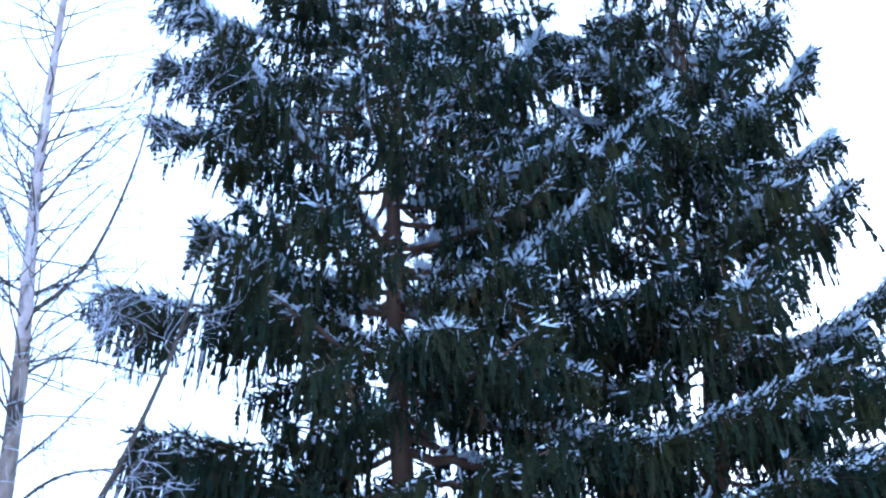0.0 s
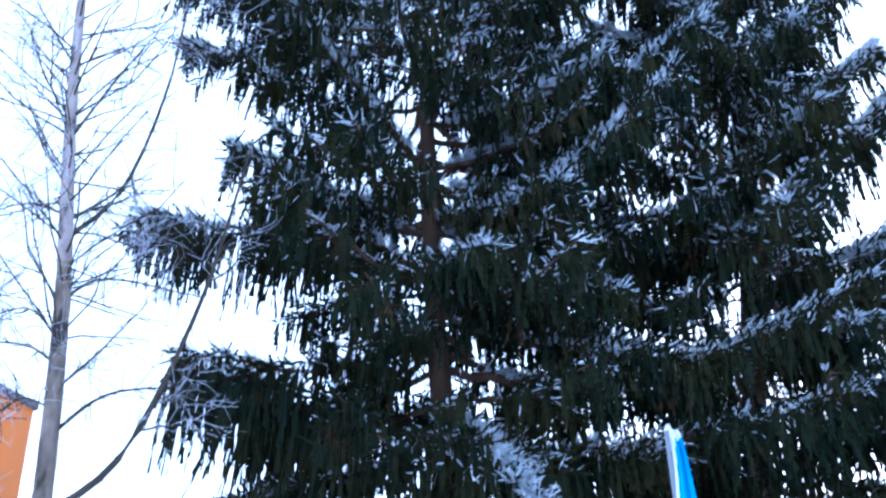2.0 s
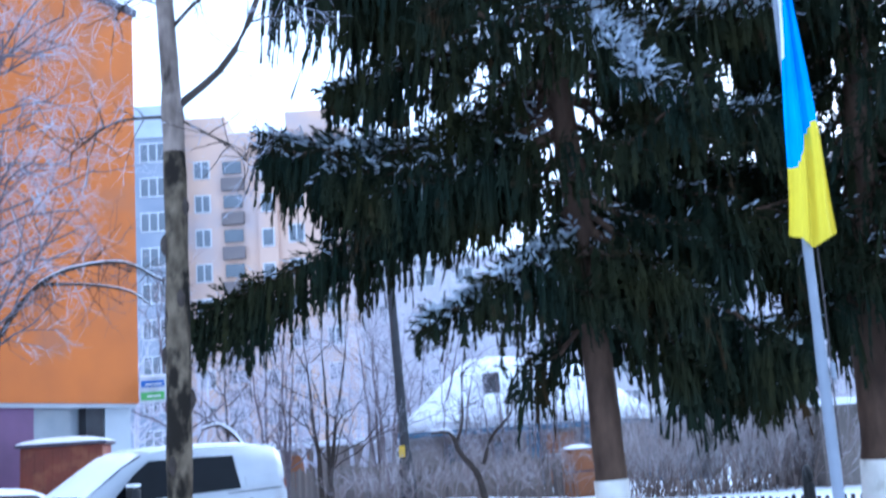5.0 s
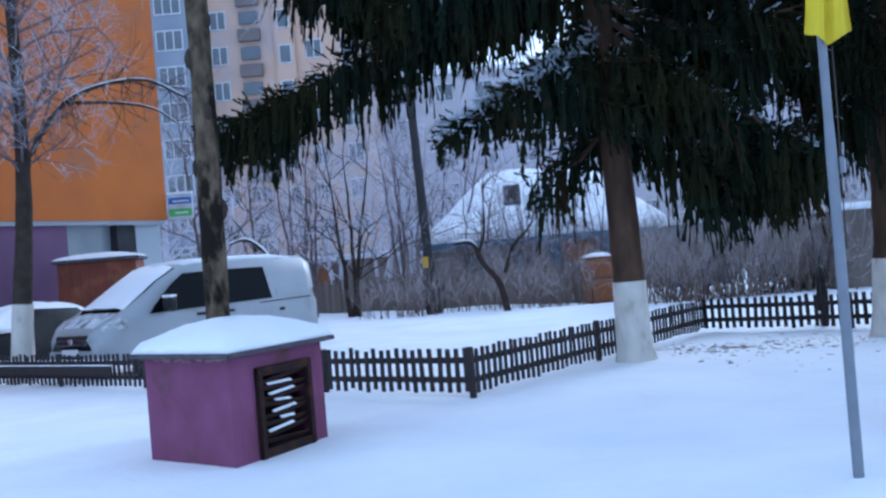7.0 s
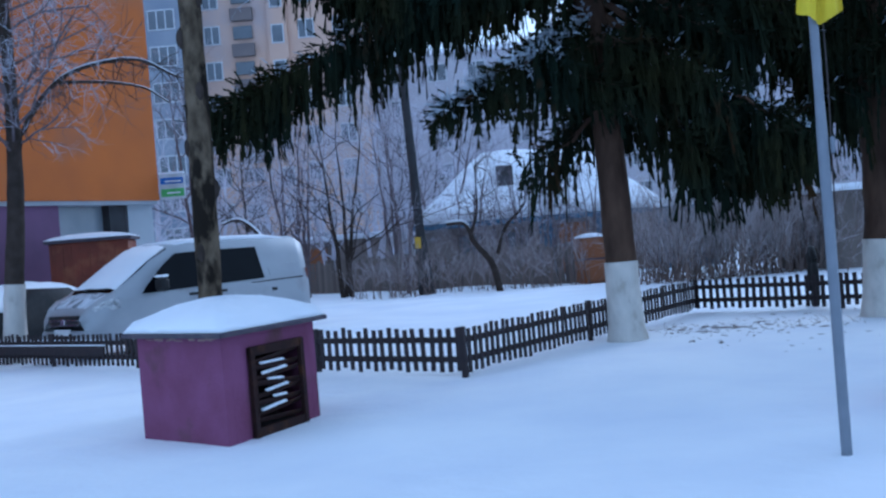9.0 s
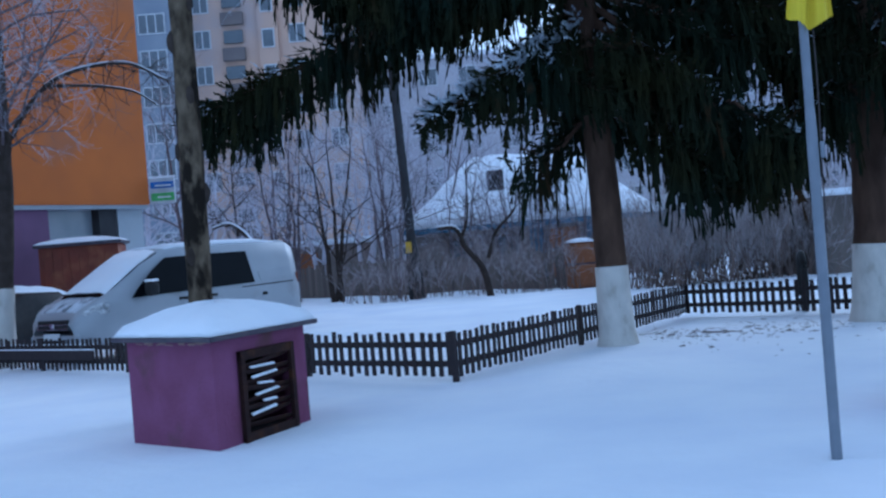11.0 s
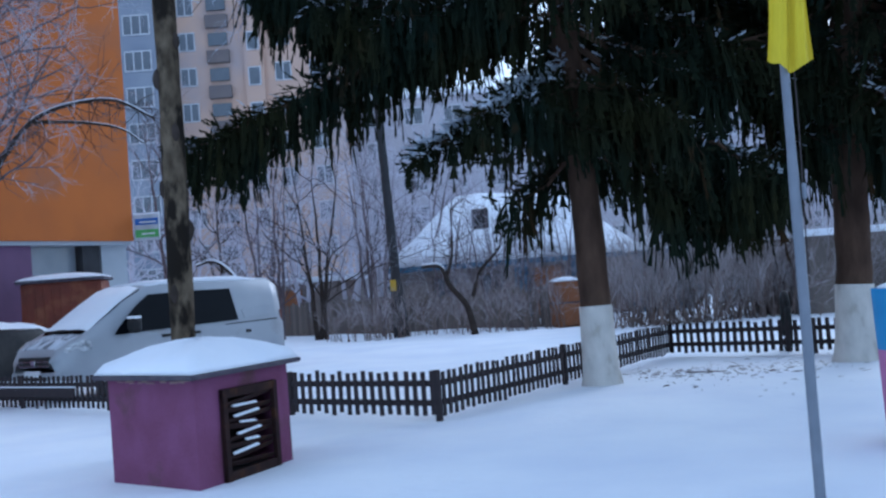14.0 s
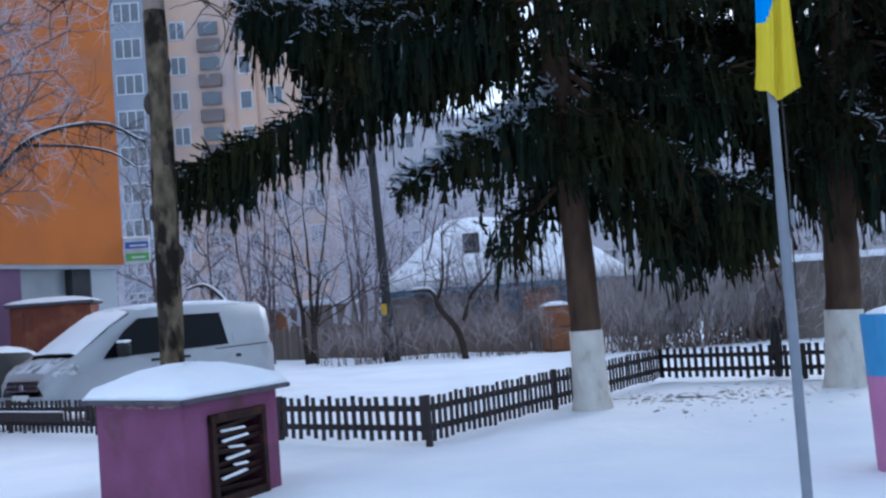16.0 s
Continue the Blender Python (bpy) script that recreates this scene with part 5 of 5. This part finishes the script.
def cottage():
    h = thing("cottage", (0, 45, 0), 0, "low cottage with a snow-covered hip roof and blue trim", "house")
    x0, x1, e = -1.2, 8.6, 2.45
    part("wall", prism("wall", [(x0, 0), (x1, 0), (x1, 8), (x0, 8)], -0.1, e, HOUSE_WALL), h)
    bm = bmesh.new()
    o = 0.45
    c = [bm.verts.new(p) for p in ((x0 - o, -o, e), (x1 + o, -o, e), (x1 + o, 8 + o, e), (x0 - o, 8 + o, e), (x0 + 2.8, 4, 5.5), (x1 - 2.8, 4, 5.5))]
    for f in ((0, 1, 5, 4), (1, 2, 5), (2, 3, 4, 5), (3, 0, 4), (3, 2, 1, 0)):
        bm.faces.new([c[i] for i in f])
    bmesh.ops.subdivide_edges(bm, edges=bm.edges[:], cuts=4, use_grid_fill=True)
    for v in bm.verts:
        if v.co.z > e + 0.05:
            v.co.z += 0.10 * noise.noise(v.co * 0.8) + 0.1
    bmesh.ops.recalc_face_normals(bm, faces=bm.faces)
    part("roof_snow", bm_mesh("roof_snow", bm, SNOW, True), h, "thick snow over the hip roof")
    part("fascia", prism("fascia", [(x0 - o, -o - 0.03), (x1 + o, -o - 0.03), (x1 + o, -o + 0.1), (x0 - o, -o + 0.1)], e - 0.2, e + 0.02, BLUE_PAINT), h, "blue eaves board")
    part("chimney", prism("chimney", [(2.1, 1.5), (2.8, 1.5), (2.8, 2.2), (2.1, 2.2)], 2.6, 4.75, CONCRETE, 0.03), h, "dark sooty chimney")
    part("chimney_snow", snow_cap("chimney_snow", [(2.08, 1.48), (2.82, 1.48), (2.82, 2.22), (2.08, 2.22)], 4.75, 0.15, seed=2), h)
    pw = window_meshes(1.1, 1.2, 1)
    pw[0].materials[0] = DARK_FRAME
    for x in (0.2, 2.2):
        put_window(h, pw, x, -0.03, 0.8)
    part("blue_panel", box("blue_panel", (0.6, 0.1, 2.3), BLUE_PAINT, (3.9, -0.06, 1.15), 0.01), h, "blue boarded wall strip")
    part("door", box("door", (1.3, 0.1, 2.1), BROWN_WOOD, (5.0, -0.06, 1.05), 0.02), h, "brown varnished wooden door")
    part("door_rail", box("door_rail", (1.4, 0.05, 0.12), GREY_WALL, (5.0, -0.12, 1.2), 0.01), h)
    part("blue_panel", box("blue_panel", (0.7, 0.1, 2.3), BLUE_PAINT, (6.3, -0.06, 1.15), 0.01), h, "blue boarded wall strip")
    p = thing("porch", (9.6, 42.5, 0), 0, "small blue gabled porch with snow on top", "porch")
    part("wall", prism("wall", [(-1.3, 0), (0.7, 0), (0.7, 2), (-1.3, 2)], -0.1, 2.4, BLUE_PAINT), p)
    bm = bmesh.new()
    c = [bm.verts.new(q) for q in ((-1.5, -0.2, 2.4), (0.9, -0.2, 2.4), (-0.3, -0.2, 3.2), (-1.5, 2.2, 2.4), (0.9, 2.2, 2.4), (-0.3, 2.2, 3.2))]
    for f in ((0, 1, 2), (5, 4, 3), (0, 2, 5, 3), (2, 1, 4, 5), (1, 0, 3, 4)):
        bm.faces.new([c[i] for i in f])
    part("roof", bm_mesh("roof", bm, SNOW), p, "snow-covered gable roof")
    s = thing("lean_to", (-4.6, 49, 0), 0, "low beige lean-to with a snowy flat roof", "shed")
    part("wall", prism("wall", [(-2.4, 0), (1.6, 0), (1.6, 3), (-2.4, 3)], -0.1, 2.2, HOUSE_WALL), s)
    part("door", box("door", (0.8, 0.06, 1.9), BROWN_WOOD, (-1.4, -0.04, 0.95), 0.01), s)
    part("snow", prism("snow", [(-2.6, -0.3), (1.8, -0.3), (1.8, 3.2), (-2.6, 3.2)], 2.2, 2.45, SNOW, 0.06), s, "snow on the roof")
    w = thing("brown_shed", (12.0, 31, 0), 12, "weathered grey-brown wooden shed", "shed")
    part("wall", prism("wall", [(-1.5, 0), (4, 0), (4, 3), (-1.5, 3)], -0.1, 2.2, OLD_WOOD), w)
    part("snow", prism("snow", [(-1.7, -0.3), (4.2, -0.3), (4.2, 3.2), (-1.7, 3.2)], 2.2, 2.4, SNOW, 0.06), w, "snow on the roof")


cottage()


def metal_tank():
    """The rusty box standing in the yard before the cottage door."""
    t = thing("metal_tank", (4.55, 36.2, 0), 14, "rusty orange-brown metal tank with snow on its rounded top", "tank")
    part("body", prism("body", [(-0.5, -0.4), (0.5, -0.4), (0.5, 0.4), (-0.5, 0.4)], -0.05, 1.45, BROWN_WOOD, 0.08), t)
    part("band", box("band", (1.03, 0.83, 0.05), ROOF_TIN, (0, 0, 0.75), 0.01), t, "dark band round the middle")
    part("snow", snow_cap("snow", [(-0.46, -0.36), (0.46, -0.36), (0.46, 0.36), (-0.46, 0.36)], 1.452, 0.14, seed=12), t, "snow on the top")


metal_tank()


def board_fence():
    f = thing("board_fence", (0, 0, 0), 0, "weathered grey board fence before the cottage", "fence")
    rng = np.random.default_rng(6)
    a, b = Vector((-6.2, 45.5)), Vector((4.6, 36.6))
    L = (b - a).length
    turn = math.degrees(math.atan2(b.y - a.y, b.x - a.x))
    meshes = [box("board", (0.155, 0.025, h), OLD_WOOD, (0, 0, h / 2 - 0.05), 0) for h in (1.25, 1.33, 1.42)]
    n = int(L / 0.17)
    for i in range(n):
        p = a + (b - a) * (i / n)
        part("board", meshes[rng.integers(0, 3)], f, m=pose(p.x, p.y, 0, 0, rng.normal(0, 1.5), turn))
    for z in (0.3, 0.9):
        part("rail", box("rail", (L, 0.05, 0.09), OLD_WOOD, (L / 2, 0.04, z), 0.01), f, m=pose(a.x, a.y, 0, 0, 0, turn))


board_fence()


def utility_pole():
    p = thing("utility_pole", (-1.0, 37.5, 0), 0, "dark grey concrete utility pole with a yellow marker", "pole")
    zs = np.linspace(-0.2, 10.5, 16)
    V, F = tube_arrays(np.column_stack([-0.03 * zs, 0 * zs, zs]), np.interp(zs, [0, 1.4, 1.5, 10.5], [0.28, 0.26, 0.17, 0.13]), 10)
    part("shaft", mesh_of("shaft", V, F, [CONCRETE], smooth=True), p)
    part("marker", box("marker", (0.2, 0.03, 0.38), YELLOW_MARK, (-0.16, -0.27, 1.75), 0.01), p, "worn yellow marker plate")
    part("crossarm", box("crossarm", (1.4, 0.1, 0.1), CONCRETE, (-0.3, 0, 9.9), 0.02), p)


utility_pole()


def old_tyre():
    t = thing("old_tyre", (6.3, 19.4, 0.5), 0, "old black tyre half buried upright in snow", "tyre")
    rim = np.linspace(0, 2 * np.pi, 37)
    P = np.column_stack([0.38 * np.cos(rim), 0 * rim, 0.50 * np.sin(rim)])
    V, F = tube_arrays(P, np.full(37, 0.06), 10)
    part("casing", mesh_of("casing", V, F, [TYRE], smooth=True), t, m=pose(0, 0, 0, 0, 0, 78))


old_tyre()


def litter():
    """Needles, cones and clods that have dropped under the spruces."""
    rng = np.random.default_rng(8)
    heap = Heap()
    for k in range(420):
        x, y = 2.9 + rng.gamma(2.0, 0.95), rng.normal(16.4, 1.0)
        s = rng.uniform(0.006, 0.02) * (3.4 if rng.random() < 0.07 else 1)
        az = rng.uniform(0, np.pi)
        d = np.array([np.cos(az), np.sin(az), 0]) * s * rng.uniform(1, 3.5)
        p = np.array([x, y, ground_height(x, y) + 0.004])
        V, F = tube_arrays([p - d, p + rng.normal(0, s * 0.3, 3) * [1, 1, 0], p + d], [s * 0.2, s * 0.6, s * 0.2], 5)
        V[:, 2] = p[2] + (V[:, 2] - p[2]) * 0.5
        heap.add(V, F, 0)
    tagged(new("litter", heap.mesh("litter", [LITTER])), "fallen needles and cones scattered on the snow", "litter", kind="stuff")


litter()
